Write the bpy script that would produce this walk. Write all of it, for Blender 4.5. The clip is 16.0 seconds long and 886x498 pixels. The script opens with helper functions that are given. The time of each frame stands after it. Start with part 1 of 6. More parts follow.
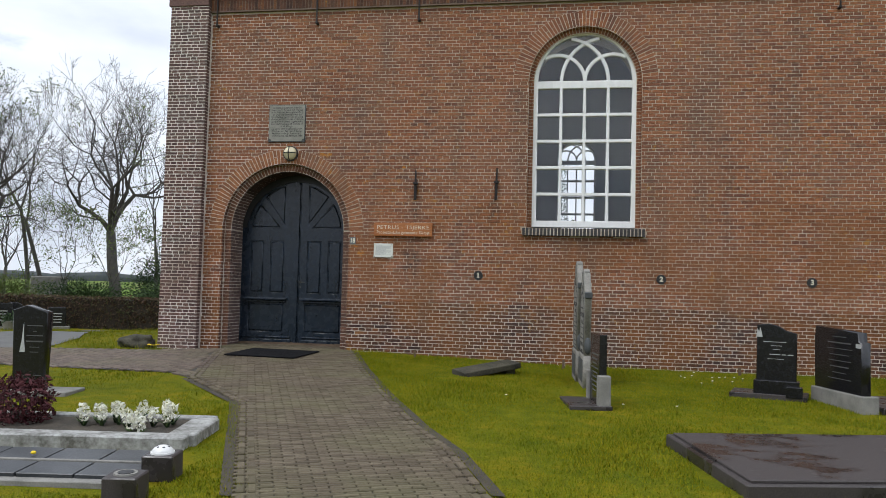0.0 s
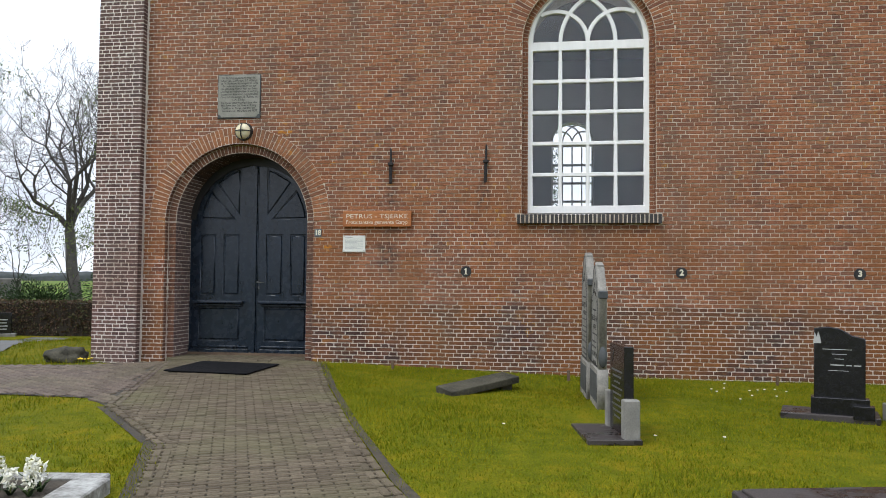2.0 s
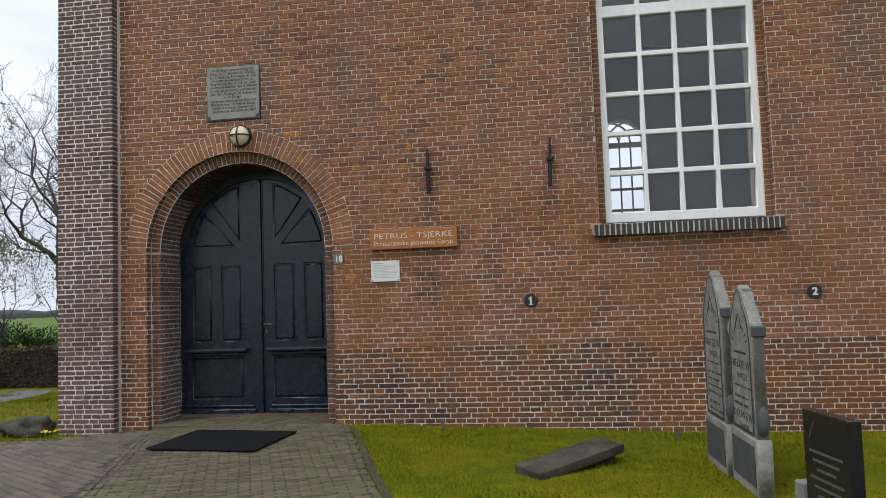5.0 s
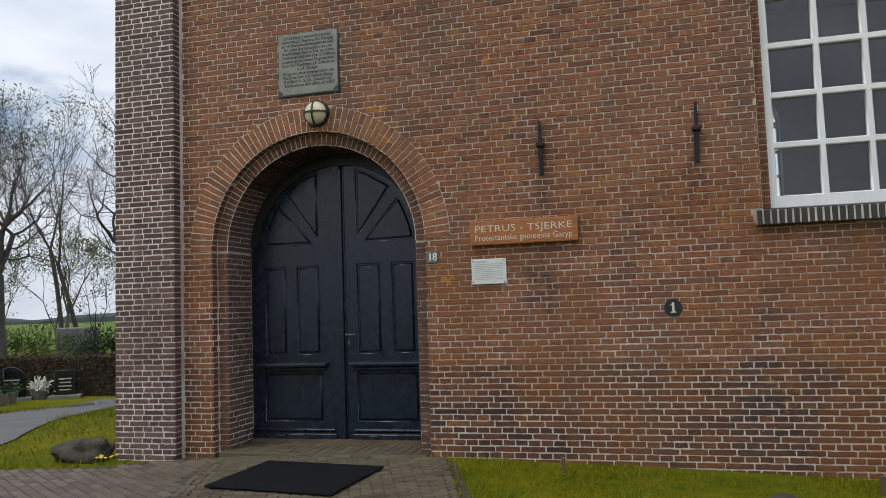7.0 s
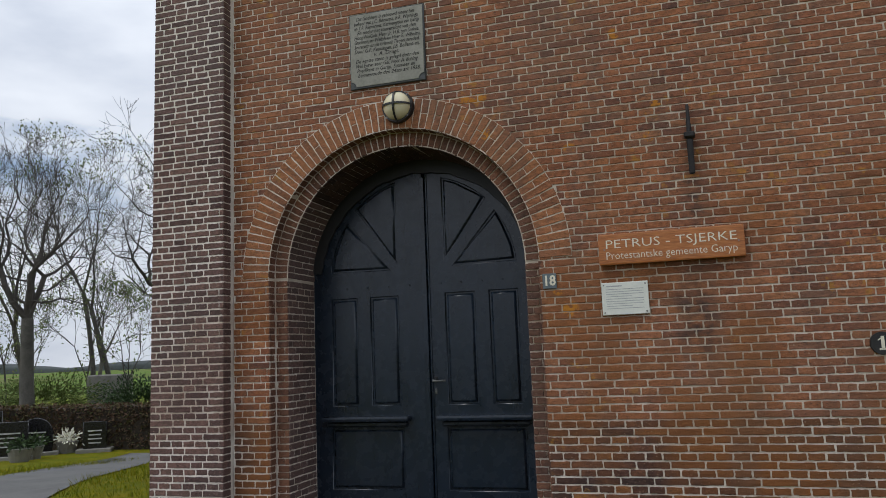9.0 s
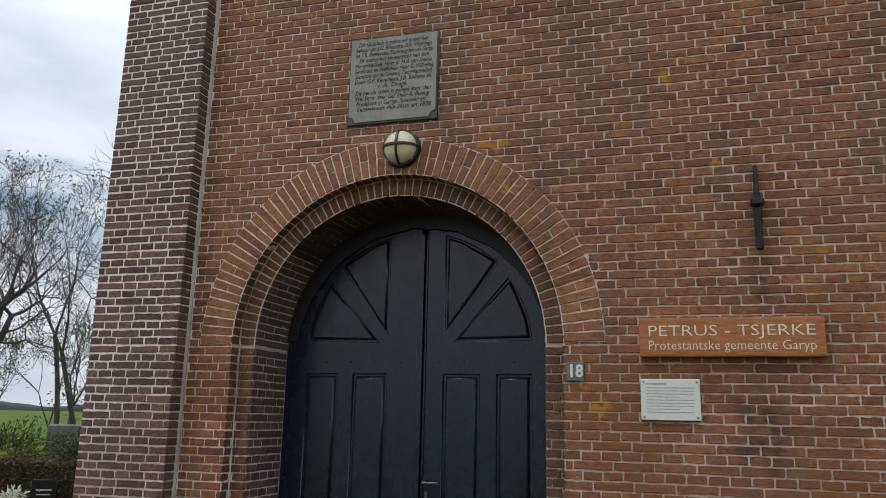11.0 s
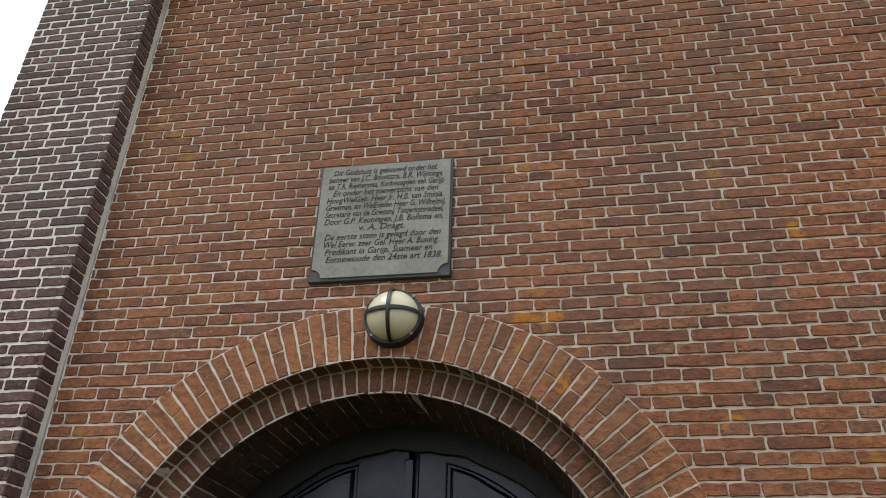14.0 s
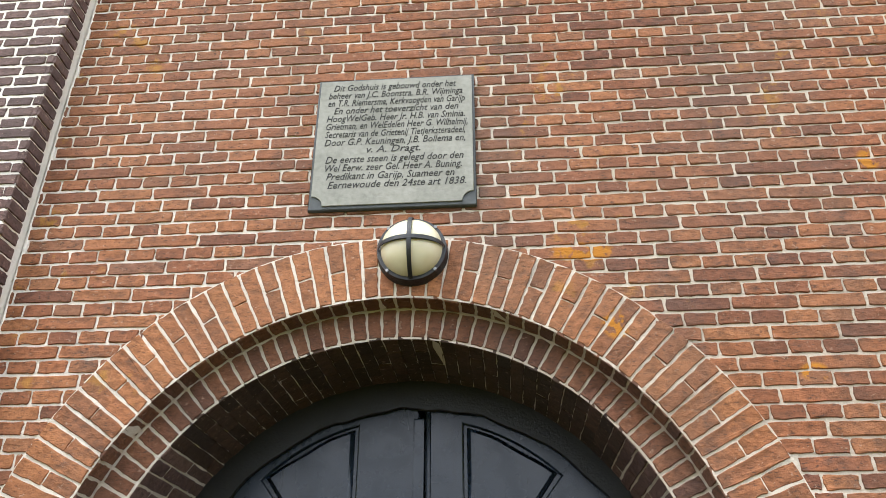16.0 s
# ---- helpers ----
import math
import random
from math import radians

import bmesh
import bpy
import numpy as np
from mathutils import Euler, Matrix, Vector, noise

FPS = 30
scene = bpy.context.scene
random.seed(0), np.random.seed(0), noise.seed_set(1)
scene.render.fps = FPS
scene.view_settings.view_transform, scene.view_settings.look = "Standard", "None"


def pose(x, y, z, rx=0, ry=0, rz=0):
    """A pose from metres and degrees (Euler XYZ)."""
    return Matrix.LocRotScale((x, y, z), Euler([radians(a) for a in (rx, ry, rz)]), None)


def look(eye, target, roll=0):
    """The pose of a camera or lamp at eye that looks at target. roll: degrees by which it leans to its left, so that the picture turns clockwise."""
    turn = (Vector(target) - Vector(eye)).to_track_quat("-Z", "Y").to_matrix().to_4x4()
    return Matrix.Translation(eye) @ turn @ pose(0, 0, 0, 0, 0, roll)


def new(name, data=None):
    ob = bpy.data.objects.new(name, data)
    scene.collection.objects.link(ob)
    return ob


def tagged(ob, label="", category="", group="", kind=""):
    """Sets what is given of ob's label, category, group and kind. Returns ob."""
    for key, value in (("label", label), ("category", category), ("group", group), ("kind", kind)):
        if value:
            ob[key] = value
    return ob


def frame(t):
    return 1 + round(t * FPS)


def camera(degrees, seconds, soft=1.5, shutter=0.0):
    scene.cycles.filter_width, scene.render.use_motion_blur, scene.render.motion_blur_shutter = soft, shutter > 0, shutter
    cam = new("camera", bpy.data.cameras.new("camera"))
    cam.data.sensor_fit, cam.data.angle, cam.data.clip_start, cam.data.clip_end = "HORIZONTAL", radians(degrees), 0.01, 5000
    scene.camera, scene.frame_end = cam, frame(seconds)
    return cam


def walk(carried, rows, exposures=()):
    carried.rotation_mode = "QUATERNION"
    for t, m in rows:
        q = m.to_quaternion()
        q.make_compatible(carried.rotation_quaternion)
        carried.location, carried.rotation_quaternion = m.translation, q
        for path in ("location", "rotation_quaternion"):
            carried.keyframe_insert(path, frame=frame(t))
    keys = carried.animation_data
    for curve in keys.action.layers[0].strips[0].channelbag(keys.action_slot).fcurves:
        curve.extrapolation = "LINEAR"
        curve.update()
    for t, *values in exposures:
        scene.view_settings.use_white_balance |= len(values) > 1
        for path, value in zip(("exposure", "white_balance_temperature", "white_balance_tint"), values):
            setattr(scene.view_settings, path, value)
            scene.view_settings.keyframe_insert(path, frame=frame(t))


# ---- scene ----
SIZE = 0.86                                  # metres to one unit of the plan
cam = camera(59.5, 16.0, 0.5)
PATH = [
    (0, (0.45, -1.239, 1.145), (0.137, 0.734, 1.245), 1.4),
    (0.5, (0.392, -0.671, 1.167), (0.085, 1.303, 1.266), 1.3),
    (1, (0.357, -0.109, 1.17), (0.056, 1.866, 1.267), 1.2),
    (1.5, (0.247, 0.391, 1.201), (-0.037, 2.368, 1.291), 0.9),
    (2, (0.204, 0.867, 1.212), (-0.075, 2.845, 1.298), 0.5),
    (2.5, (0.274, 1.427, 1.2), (-0.023, 3.403, 1.288), -0.1),
    (3, (0.098, 1.877, 1.178), (-0.177, 3.856, 1.271), -0.7),
    (3.5, (-0.144, 2.303, 1.234), (-0.398, 4.285, 1.32), -1.5),
    (6, (-0.98, 4.15, 1.433), (-1.376, 6.102, 1.611), -1.8),
    (6.5, (-1.073, 4.606, 1.383), (-1.542, 6.542, 1.567), -1.6),
    (7, (-1.27, 5.044, 1.449), (-1.793, 6.969, 1.602), -1.9),
    (7.5, (-1.474, 5.459, 1.474), (-2.044, 7.37, 1.621), -2.0),
    (8, (-1.841, 5.811, 1.48), (-2.413, 7.72, 1.654), -2.2),
    (8.5, (-2.159, 6.133, 1.477), (-2.735, 8.036, 1.692), -2.4),
    (9, (-2.428, 6.488, 1.415), (-3.017, 8.379, 1.687), -2.2),
    (9.5, (-2.564, 6.789, 1.549), (-3.188, 8.667, 1.837), -1.6),
    (12, (-3.156, 8.137, 1.788), (-3.674, 10.003, 2.284), 3.0),
    (12.5, (-3.328, 8.465, 1.95), (-3.817, 10.337, 2.457), 2.4),
    (13, (-3.356, 8.856, 2.016), (-3.86, 10.678, 2.669), 3.1),
    (13.5, (-3.598, 9.164, 2.021), (-4.023, 10.93, 2.858), 2.8),
    (14, (-3.93, 9.45, 2.06), (-4.234, 11.156, 3.058), 1.7),
    (14.5, (-4.246, 9.693, 2.142), (-4.434, 11.355, 3.238), 0.6),
    (15, (-4.249, 9.838, 2.18), (-4.462, 11.484, 3.297), 1.0),
    (15.5, (-4.339, 9.905, 2.196), (-4.512, 11.624, 3.204), 0.5),
    (16, (-4.414, 9.986, 2.108), (-4.546, 11.734, 3.071), 0.0),
]
EXPOSURES = [(0.0, -0.02, 6050, 10), (1.0, 0.02, 6050, 10), (1.5, 0.08, 6050, 10), (2.0, 0.27, 6050, 10), (3.0, 0.26, 6050, 10), (3.5, -0.1, 6050, 10), (6.0, -0.04, 6050, 10), (7.0, -0.29, 6050, 10), (9.0, -0.4, 6050, 10), (12.0, -0.24, 6050, 10), (13.0, 0.14, 6050, 10), (13.5, 0.07, 6050, 10), (14.0, 0.05, 6050, 10), (14.5, 0.57, 6050, 10), (15.0, 0.94, 6050, 10), (15.5, 0.92, 6050, 10), (16.0, 1.15, 6050, 10)]
walk(cam, [(t, look(Vector(eye) * SIZE, Vector(target) * SIZE, roll)) for t, eye, target, roll in PATH], EXPOSURES)

# ---- world, sun, light ----
world = bpy.data.worlds.new("overcast_sky")
scene.world = world
world.use_nodes = True
wn, wl = world.node_tree.nodes, world.node_tree.links
wn.clear()
SUN_ELEV, SUN_AZ = radians(57), radians(222)
w_out = wn.new("ShaderNodeOutputWorld")
w_bg = wn.new("ShaderNodeBackground")
w_bg.inputs["Strength"].default_value = 0.1
w_sky = wn.new("ShaderNodeTexSky")
w_sky.sky_type = "NISHITA"
w_sky.sun_disc = False
w_sky.sun_elevation, w_sky.sun_rotation = SUN_ELEV, SUN_AZ
w_co = wn.new("ShaderNodeTexCoord")
w_map = wn.new("ShaderNodeMapping")
w_map.inputs["Scale"].default_value = (1.0, 1.0, 2.6)
w_map.inputs["Location"].default_value = (0.35, 0.1, 0.22)
w_noise = wn.new("ShaderNodeTexNoise")
w_noise.inputs["Scale"].default_value = 2.3
w_noise.inputs["Detail"].default_value = 7
w_noise.inputs["Roughness"].default_value = 0.55
w_ramp = wn.new("ShaderNodeValToRGB")
w_ramp.color_ramp.elements[0].position = 0.3
w_ramp.color_ramp.elements[1].position = 0.42
w_noise2 = wn.new("ShaderNodeTexNoise")
w_noise2.inputs["Scale"].default_value = 5.0
w_noise2.inputs["Detail"].default_value = 6
w_cloud = wn.new("ShaderNodeValToRGB")
w_cloud.color_ramp.elements[0].position, w_cloud.color_ramp.elements[0].color = 0.3, (6.5, 6.8, 7.4, 1)
w_cloud.color_ramp.elements[1].position, w_cloud.color_ramp.elements[1].color = 0.65, (9.2, 9.3, 9.5, 1)
w_mix = wn.new("ShaderNodeMix")
w_mix.data_type = "RGBA"
wl.new(w_co.outputs["Generated"], w_map.inputs["Vector"])
wl.new(w_map.outputs[0], w_noise.inputs["Vector"])
wl.new(w_map.outputs[0], w_noise2.inputs["Vector"])
wl.new(w_noise.outputs[0], w_ramp.inputs[0])
wl.new(w_noise2.outputs[0], w_cloud.inputs[0])
wl.new(w_ramp.outputs[0], w_mix.inputs["Factor"])
wl.new(w_sky.outputs[0], w_mix.inputs["A"])
wl.new(w_cloud.outputs[0], w_mix.inputs["B"])
w_sep = wn.new("ShaderNodeSeparateXYZ")
w_rise = wn.new("ShaderNodeMapRange")
w_rise.inputs["To Min"].default_value, w_rise.inputs["To Max"].default_value = 1.06, 1.85
w_grade = wn.new("ShaderNodeMix")
w_grade.data_type, w_grade.blend_type = "RGBA", "MULTIPLY"
w_grade.inputs["Factor"].default_value = 1.0
wl.new(w_co.outputs["Generated"], w_sep.inputs[0])
wl.new(w_sep.outputs[2], w_rise.inputs["Value"])
wl.new(w_mix.outputs["Result"], w_grade.inputs["A"])
wl.new(w_rise.outputs[0], w_grade.inputs["B"])
wl.new(w_grade.outputs["Result"], w_bg.inputs["Color"])
wl.new(w_bg.outputs[0], w_out.inputs[0])

sun_data = bpy.data.lights.new("sun", "SUN")
sun_data.energy, sun_data.angle, sun_data.color = 1.5, radians(20), (1.0, 0.96, 0.9)
sun = new("sun", sun_data)
SUN_DIR = Vector((math.sin(SUN_AZ) * math.cos(SUN_ELEV), math.cos(SUN_AZ) * math.cos(SUN_ELEV), math.sin(SUN_ELEV)))
sun.matrix_world = look(SUN_DIR * 60, (0, 0, 0))


# ---- materials ----
class Nodes:
    """Short hand for one material's node tree."""

    def __init__(self, name, rough=0.8, metal=0.0, spec=0.5):
        self.m = bpy.data.materials.new(name)
        self.m.use_nodes = True
        self.n, self.l = self.m.node_tree.nodes, self.m.node_tree.links
        self.b = self.n["Principled BSDF"]
        self.b.inputs["Roughness"].default_value = rough
        self.b.inputs["Metallic"].default_value = metal
        self.b.inputs["Specular IOR Level"].default_value = spec
        plan = self.n.new("ShaderNodeVectorMath")
        plan.operation = "SCALE"
        plan.inputs["Scale"].default_value = 1 / SIZE
        self.l.new(self.n.new("ShaderNodeNewGeometry").outputs["Position"], plan.inputs[0])
        self.pos = plan.outputs[0]

    def noise(self, scale, detail=4, stretch=None, rough=0.55):
        src = self.pos
        if stretch:
            mp = self.n.new("ShaderNodeMapping")
            mp.inputs["Scale"].default_value = stretch
            self.l.new(src, mp.inputs["Vector"])
            src = mp.outputs[0]
        x = self.n.new("ShaderNodeTexNoise")
        x.inputs["Scale"].default_value, x.inputs["Detail"].default_value = scale, detail
        x.inputs["Roughness"].default_value = rough
        self.l.new(src, x.inputs["Vector"])
        return x.outputs[0]

    def ramp(self, fac, stops):
        r = self.n.new("ShaderNodeValToRGB")
        el = r.color_ramp.elements
        while len(el) < len(stops):
            el.new(0.5)
        for e, (p, c) in zip(el, stops):
            e.position = p
            e.color = (*c, 1) if isinstance(c, tuple) else (c, c, c, 1)
        self.l.new(fac, r.inputs[0])
        return r.outputs[0]

    def mix(self, fac, a, b, blend="MIX"):
        x = self.n.new("ShaderNodeMix")
        x.data_type, x.blend_type = "RGBA", blend
        for key, v in (("Factor", fac), ("A", a), ("B", b)):
            if isinstance(v, tuple):
                x.inputs[key].default_value = (*v, 1)
            elif isinstance(v, (int, float)):
                x.inputs[key].default_value = v
            else:
                self.l.new(v, x.inputs[key])
        return x.outputs["Result"]

    def math(self, op, a, b=0.0):
        x = self.n.new("ShaderNodeMath")
        x.operation = op
        for i, v in enumerate((a, b)):
            if isinstance(v, (int, float)):
                x.inputs[i].default_value = v
            else:
                self.l.new(v, x.inputs[i])
        return x.outputs[0]

    def axis(self, i):
        s = self.n.new("ShaderNodeSeparateXYZ")
        self.l.new(self.pos, s.inputs[0])
        return s.outputs[i]

    def vary(self):
        """A random number for each piece: by object for single pieces, by island for joined ones."""
        o = self.n.new("ShaderNodeObjectInfo").outputs["Random"]
        g = self.n.new("ShaderNodeNewGeometry").outputs["Random Per Island"]
        return self.math("FRACT", self.math("ADD", o, g))

    def done(self, color, bump=None, depth=0.004, strength=0.6, rough=None):
        if isinstance(color, tuple):
            self.b.inputs["Base Color"].default_value = (*color, 1)
        else:
            self.l.new(color, self.b.inputs["Base Color"])
        if bump is not None:
            x = self.n.new("ShaderNodeBump")
            x.inputs["Strength"].default_value, x.inputs["Distance"].default_value = strength, depth
            self.l.new(bump, x.inputs["Height"])
            self.l.new(x.outputs[0], self.b.inputs["Normal"])
        if rough is not None:
            self.l.new(rough, self.b.inputs["Roughness"])
        return self.m


def plain(name, c1, c2, scale=6.0, fine=60.0, rough=0.7, metal=0.0, depth=0.003, spec=0.5):
    """Two colours clouded over at a coarse and a fine scale, with fine relief."""
    k = Nodes(name, rough, metal, spec)
    a, b = k.noise(scale, 5), k.noise(fine, 4)
    f = k.math("ADD", k.math("MULTIPLY", a, 0.65), k.math("MULTIPLY", b, 0.35))
    col = k.ramp(f, [(0.36, c1), (0.64, c2)])
    return k.done(col, b, depth)


def brick_material(name, stops, weather, lichen, spotted=False):
    k = Nodes(name, 0.88, 0, 0.25)
    tone = k.ramp(k.vary(), stops)
    grain = k.noise(34, 7, (0.8, 1, 1.25), 0.68)
    col = k.mix(0.8, tone, k.ramp(grain, [(0.32, 0.4), (0.5, 0.95), (0.68, 1.4)]), "MULTIPLY")
    soot = k.ramp(k.noise(16, 6, (0.7, 1, 1.2), 0.62), [(0.56, 0.0), (0.72, 0.7)])
    col = k.mix(soot, col, (0.06, 0.042, 0.036))
    patch = k.ramp(k.noise(0.55, 5), [(0.42, 0.0), (0.62, 1.0)])
    col = k.mix(k.math("MULTIPLY", patch, 0.5), col, weather)
    pits = k.ramp(k.noise(75, 4, (0.55, 1, 1.7), 0.6), [(0.58, 0.0), (0.67, 0.75)])
    col = k.mix(pits, col, (0.05, 0.03, 0.024))
    flakes = k.ramp(k.noise(48, 5, (0.8, 1, 1.2), 0.65), [(0.62, 0.0), (0.7, 0.6)])
    col = k.mix(flakes, col, (0.42, 0.3, 0.22))
    rust = k.math("MULTIPLY", k.ramp(k.math("DIVIDE", k.axis(2), 8.0), [(0.1, 0.7), (0.27, 0.5), (0.45, 0.0)]), k.ramp(k.noise(1.1, 6, (1, 1, 1.3)), [(0.44, 0.0), (0.58, 1.0)]))
    col = k.mix(k.math("MULTIPLY", rust, min(1.0, lichen * 2)), col, (0.21, 0.08, 0.022))
    drip = k.ramp(k.noise(1.6, 4, (1.5, 1, 0.25)), [(0.5, 0.0), (0.72, 0.5)])
    col = k.mix(drip, col, (0.085, 0.065, 0.055))
    crust = k.math("MULTIPLY", k.ramp(k.noise(0.9, 3), [(0.5, 0.0), (0.56, 1.0)]), k.ramp(k.noise(7, 7, None, 0.65), [(0.6, 0.0), (0.66, 1.0)]))
    col = k.mix(k.math("MULTIPLY", crust, lichen), col, (0.42, 0.21, 0.02))
    def spots(places):
        out = None
        for cx, cz, rx, rz in places:
            dx = k.math("DIVIDE", k.math("SUBTRACT", k.axis(0), cx), rx)
            dz = k.math("DIVIDE", k.math("SUBTRACT", k.axis(2), cz), rz)
            f = k.math("SUBTRACT", 1.0, k.math("ADD", k.math("MULTIPLY", dx, dx), k.math("MULTIPLY", dz, dz)))
            out = f if out is None else k.math("MAXIMUM", out, f)
        return k.math("MAXIMUM", out, 0.0)
    if spotted:
        soot_f = k.math("MULTIPLY", spots(((-2.36, 1.62, 0.2, 0.42), (-2.33, 2.52, 0.1, 0.28), (-0.86, 2.55, 0.14, 0.3))), k.ramp(k.noise(9, 5), [(0.4, 0.0), (0.6, 1.0)]))
        col = k.mix(soot_f, col, (0.05, 0.032, 0.028))
        moss_f = k.math("MULTIPLY", spots(((-4.06, 3.61, 0.15, 0.05), (-3.96, 3.29, 0.06, 0.07), (-3.26, 3.08, 0.06, 0.04), (-2.55, 3.36, 0.05, 0.04), (-2.62, 3.1, 0.05, 0.05), (-2.84, 4.0, 0.05, 0.06), (-3.33, 1.75, 0.08, 0.07), (-3.42, 1.9, 0.05, 0.04))), k.ramp(k.noise(26, 6), [(0.46, 0.0), (0.53, 1.8)]))
        col = k.mix(k.math("MINIMUM", moss_f, 1.0), col, (0.4, 0.16, 0.018))
    return k.done(col, grain, 0.009, 0.9)


M_BRICK = brick_material("red_brick", [(0.0, (0.147, 0.062, 0.039)), (0.2, (0.226, 0.086, 0.043)), (0.6, (0.284, 0.11, 0.050)), (0.88, (0.331, 0.138, 0.060)), (1.0, (0.189, 0.094, 0.060))], (0.26, 0.122, 0.07), 0.5, True)
M_ARCH = brick_material("orange_brick", [(0.0, (0.210, 0.088, 0.043)), (0.5, (0.294, 0.118, 0.052)), (1.0, (0.357, 0.15, 0.064))], (0.25, 0.125, 0.068), 0.5, True)
M_DARK = brick_material("plinth_brick", [(0.0, (0.055, 0.032, 0.027)), (0.45, (0.1, 0.046, 0.031)), (0.85, (0.15, 0.066, 0.038)), (1.0, (0.24, 0.1, 0.035))], (0.19, 0.08, 0.028), 0.5)
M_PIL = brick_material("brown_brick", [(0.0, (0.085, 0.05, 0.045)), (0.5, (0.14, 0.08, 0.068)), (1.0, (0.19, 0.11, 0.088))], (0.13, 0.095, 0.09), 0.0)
# Reveal bricks: grime plus the shade below the outer ring, mixed into the tone.
M_REVEAL = brick_material("shaded_grimy_red_brick", [(0.0, (0.11, 0.052, 0.036)), (0.5, (0.17, 0.074, 0.042)), (1.0, (0.22, 0.096, 0.052))], (0.15, 0.075, 0.045), 0.0)
# Soffit bricks: the arch's shade put into a dark, dirty tone.
M_SOFFIT_SHADE = brick_material("shaded_soffit_brick", [(0.0, (0.035, 0.024, 0.02)), (0.5, (0.06, 0.036, 0.027)), (1.0, (0.09, 0.05, 0.035))], (0.06, 0.04, 0.03), 0.0)


def mortar():
    k = Nodes("lime_mortar", 0.95, 0, 0.2)
    low = k.ramp(k.math("DIVIDE", k.math("ADD", k.axis(2), 0.4), 8.0), [(0.138, 0.7), (0.165, 0.35), (0.28, 0.12), (0.4, 0.0)])
    left = k.ramp(k.math("DIVIDE", k.math("ADD", k.axis(0), 10.0), 20.0), [(0.179, 1.0), (0.183, 0.6), (0.24, 0.45), (0.3, 0.0)])
    pale = k.math("MAXIMUM", low, left)
    col = k.mix(pale, (0.55, 0.48, 0.39), (0.75, 0.7, 0.63))
    col = k.mix(0.7, col, k.ramp(k.noise(5, 6), [(0.3, 0.62), (0.5, 1.0)]), "MULTIPLY")
    rust = k.math("MULTIPLY", k.ramp(k.math("DIVIDE", k.axis(2), 8.0), [(0.06, 0.25), (0.1, 0.55), (0.27, 0.45), (0.45, 0.0)]), k.ramp(k.noise(1.1, 6, (1, 1, 1.3)), [(0.42, 0.0), (0.56, 1.0)]))
    col = k.mix(rust, col, (0.3, 0.19, 0.11))
    return k.done(col, k.noise(45, 6), 0.008, 0.9)


M_MORTAR = mortar()
M_GRIMY = plain("grimy_mortar", (0.12, 0.082, 0.06), (0.2, 0.15, 0.115), 6, 60, 0.95)
M_BLACKBRICK = plain("glazed_black_brick", (0.018, 0.016, 0.016), (0.05, 0.045, 0.042), 8, 50, 0.45)
# Pale blue in the plaster stands in for sky reflected in the panes.
M_SKY_PLASTER = plain("sky_tinted_plaster", (0.46, 0.5, 0.56), (0.55, 0.58, 0.62), 1.5, 40, 0.9)
M_TIMBER = plain("dark_boards", (0.08, 0.05, 0.03), (0.15, 0.1, 0.06), 3, 60, 0.7)
M_ROOF = plain("slate_roof", (0.05, 0.052, 0.06), (0.09, 0.09, 0.1), 2, 30, 0.6)


def paint(name, c1, c2, rough, streak=(2, 2, 0.3)):
    k = Nodes(name, rough, 0, 0.5)
    a, b = k.noise(5, 5, streak), k.noise(140, 3)
    col = k.ramp(a, [(0.3, c1), (0.7, c2)])
    r = k.ramp(k.noise(9, 4), [(0.3, rough * 0.8), (0.7, min(1.0, rough * 1.35))])
    return k.done(col, b, 0.0012, 0.35, r)


M_DOOR = paint("blue_black_paint", (0.006, 0.012, 0.021), (0.01, 0.018, 0.031), 0.25)
M_SCUFF = plain("bare_scuffed_paint", (0.12, 0.14, 0.14), (0.2, 0.21, 0.2), 30, 90, 0.7)
M_WHITE = paint("white_gloss_paint", (0.72, 0.72, 0.7), (0.82, 0.82, 0.8), 0.35)
M_IRON = plain("black_wrought_iron", (0.006, 0.006, 0.007), (0.022, 0.018, 0.016), 14, 80, 0.55, 0.3)
M_BLACK = plain("black_plastic", (0.008, 0.008, 0.008), (0.014, 0.014, 0.015), 10, 90, 0.45)
M_STEEL = plain("worn_steel", (0.12, 0.12, 0.12), (0.25, 0.25, 0.24), 30, 90, 0.3, 0.9)


def opal():
    k = Nodes("opal_lamp_glass", 0.22, 0, 0.5)
    k.b.inputs["Subsurface Weight"].default_value = 0.25
    k.b.inputs["Subsurface Radius"].default_value = (0.03, 0.025, 0.015)
    return k.done(k.ramp(k.noise(7, 4), [(0.3, (0.62, 0.55, 0.36)), (0.7, (0.72, 0.66, 0.46))]))


M_OPAL = opal()
M_SLATE = plain("grey_green_stone", (0.2, 0.197, 0.165), (0.3, 0.292, 0.25), 5, 45, 0.85)
M_SLATE_DARK = plain("dark_blue_stone_rim", (0.045, 0.05, 0.052), (0.075, 0.08, 0.08), 8, 50, 0.75)
M_INK = plain("weathered_black_lettering", (0.012, 0.012, 0.012), (0.045, 0.043, 0.04), 25, 60, 0.85)


def sign_wood():
    k = Nodes("varnished_wood", 0.38, 0, 0.5)
    g = k.noise(14, 6, (0.8, 4, 9))
    col = k.ramp(g, [(0.28, (0.2, 0.06, 0.012)), (0.5, (0.34, 0.115, 0.024)), (0.72, (0.44, 0.17, 0.045))])
    return k.done(col, g, 0.002, 0.4)


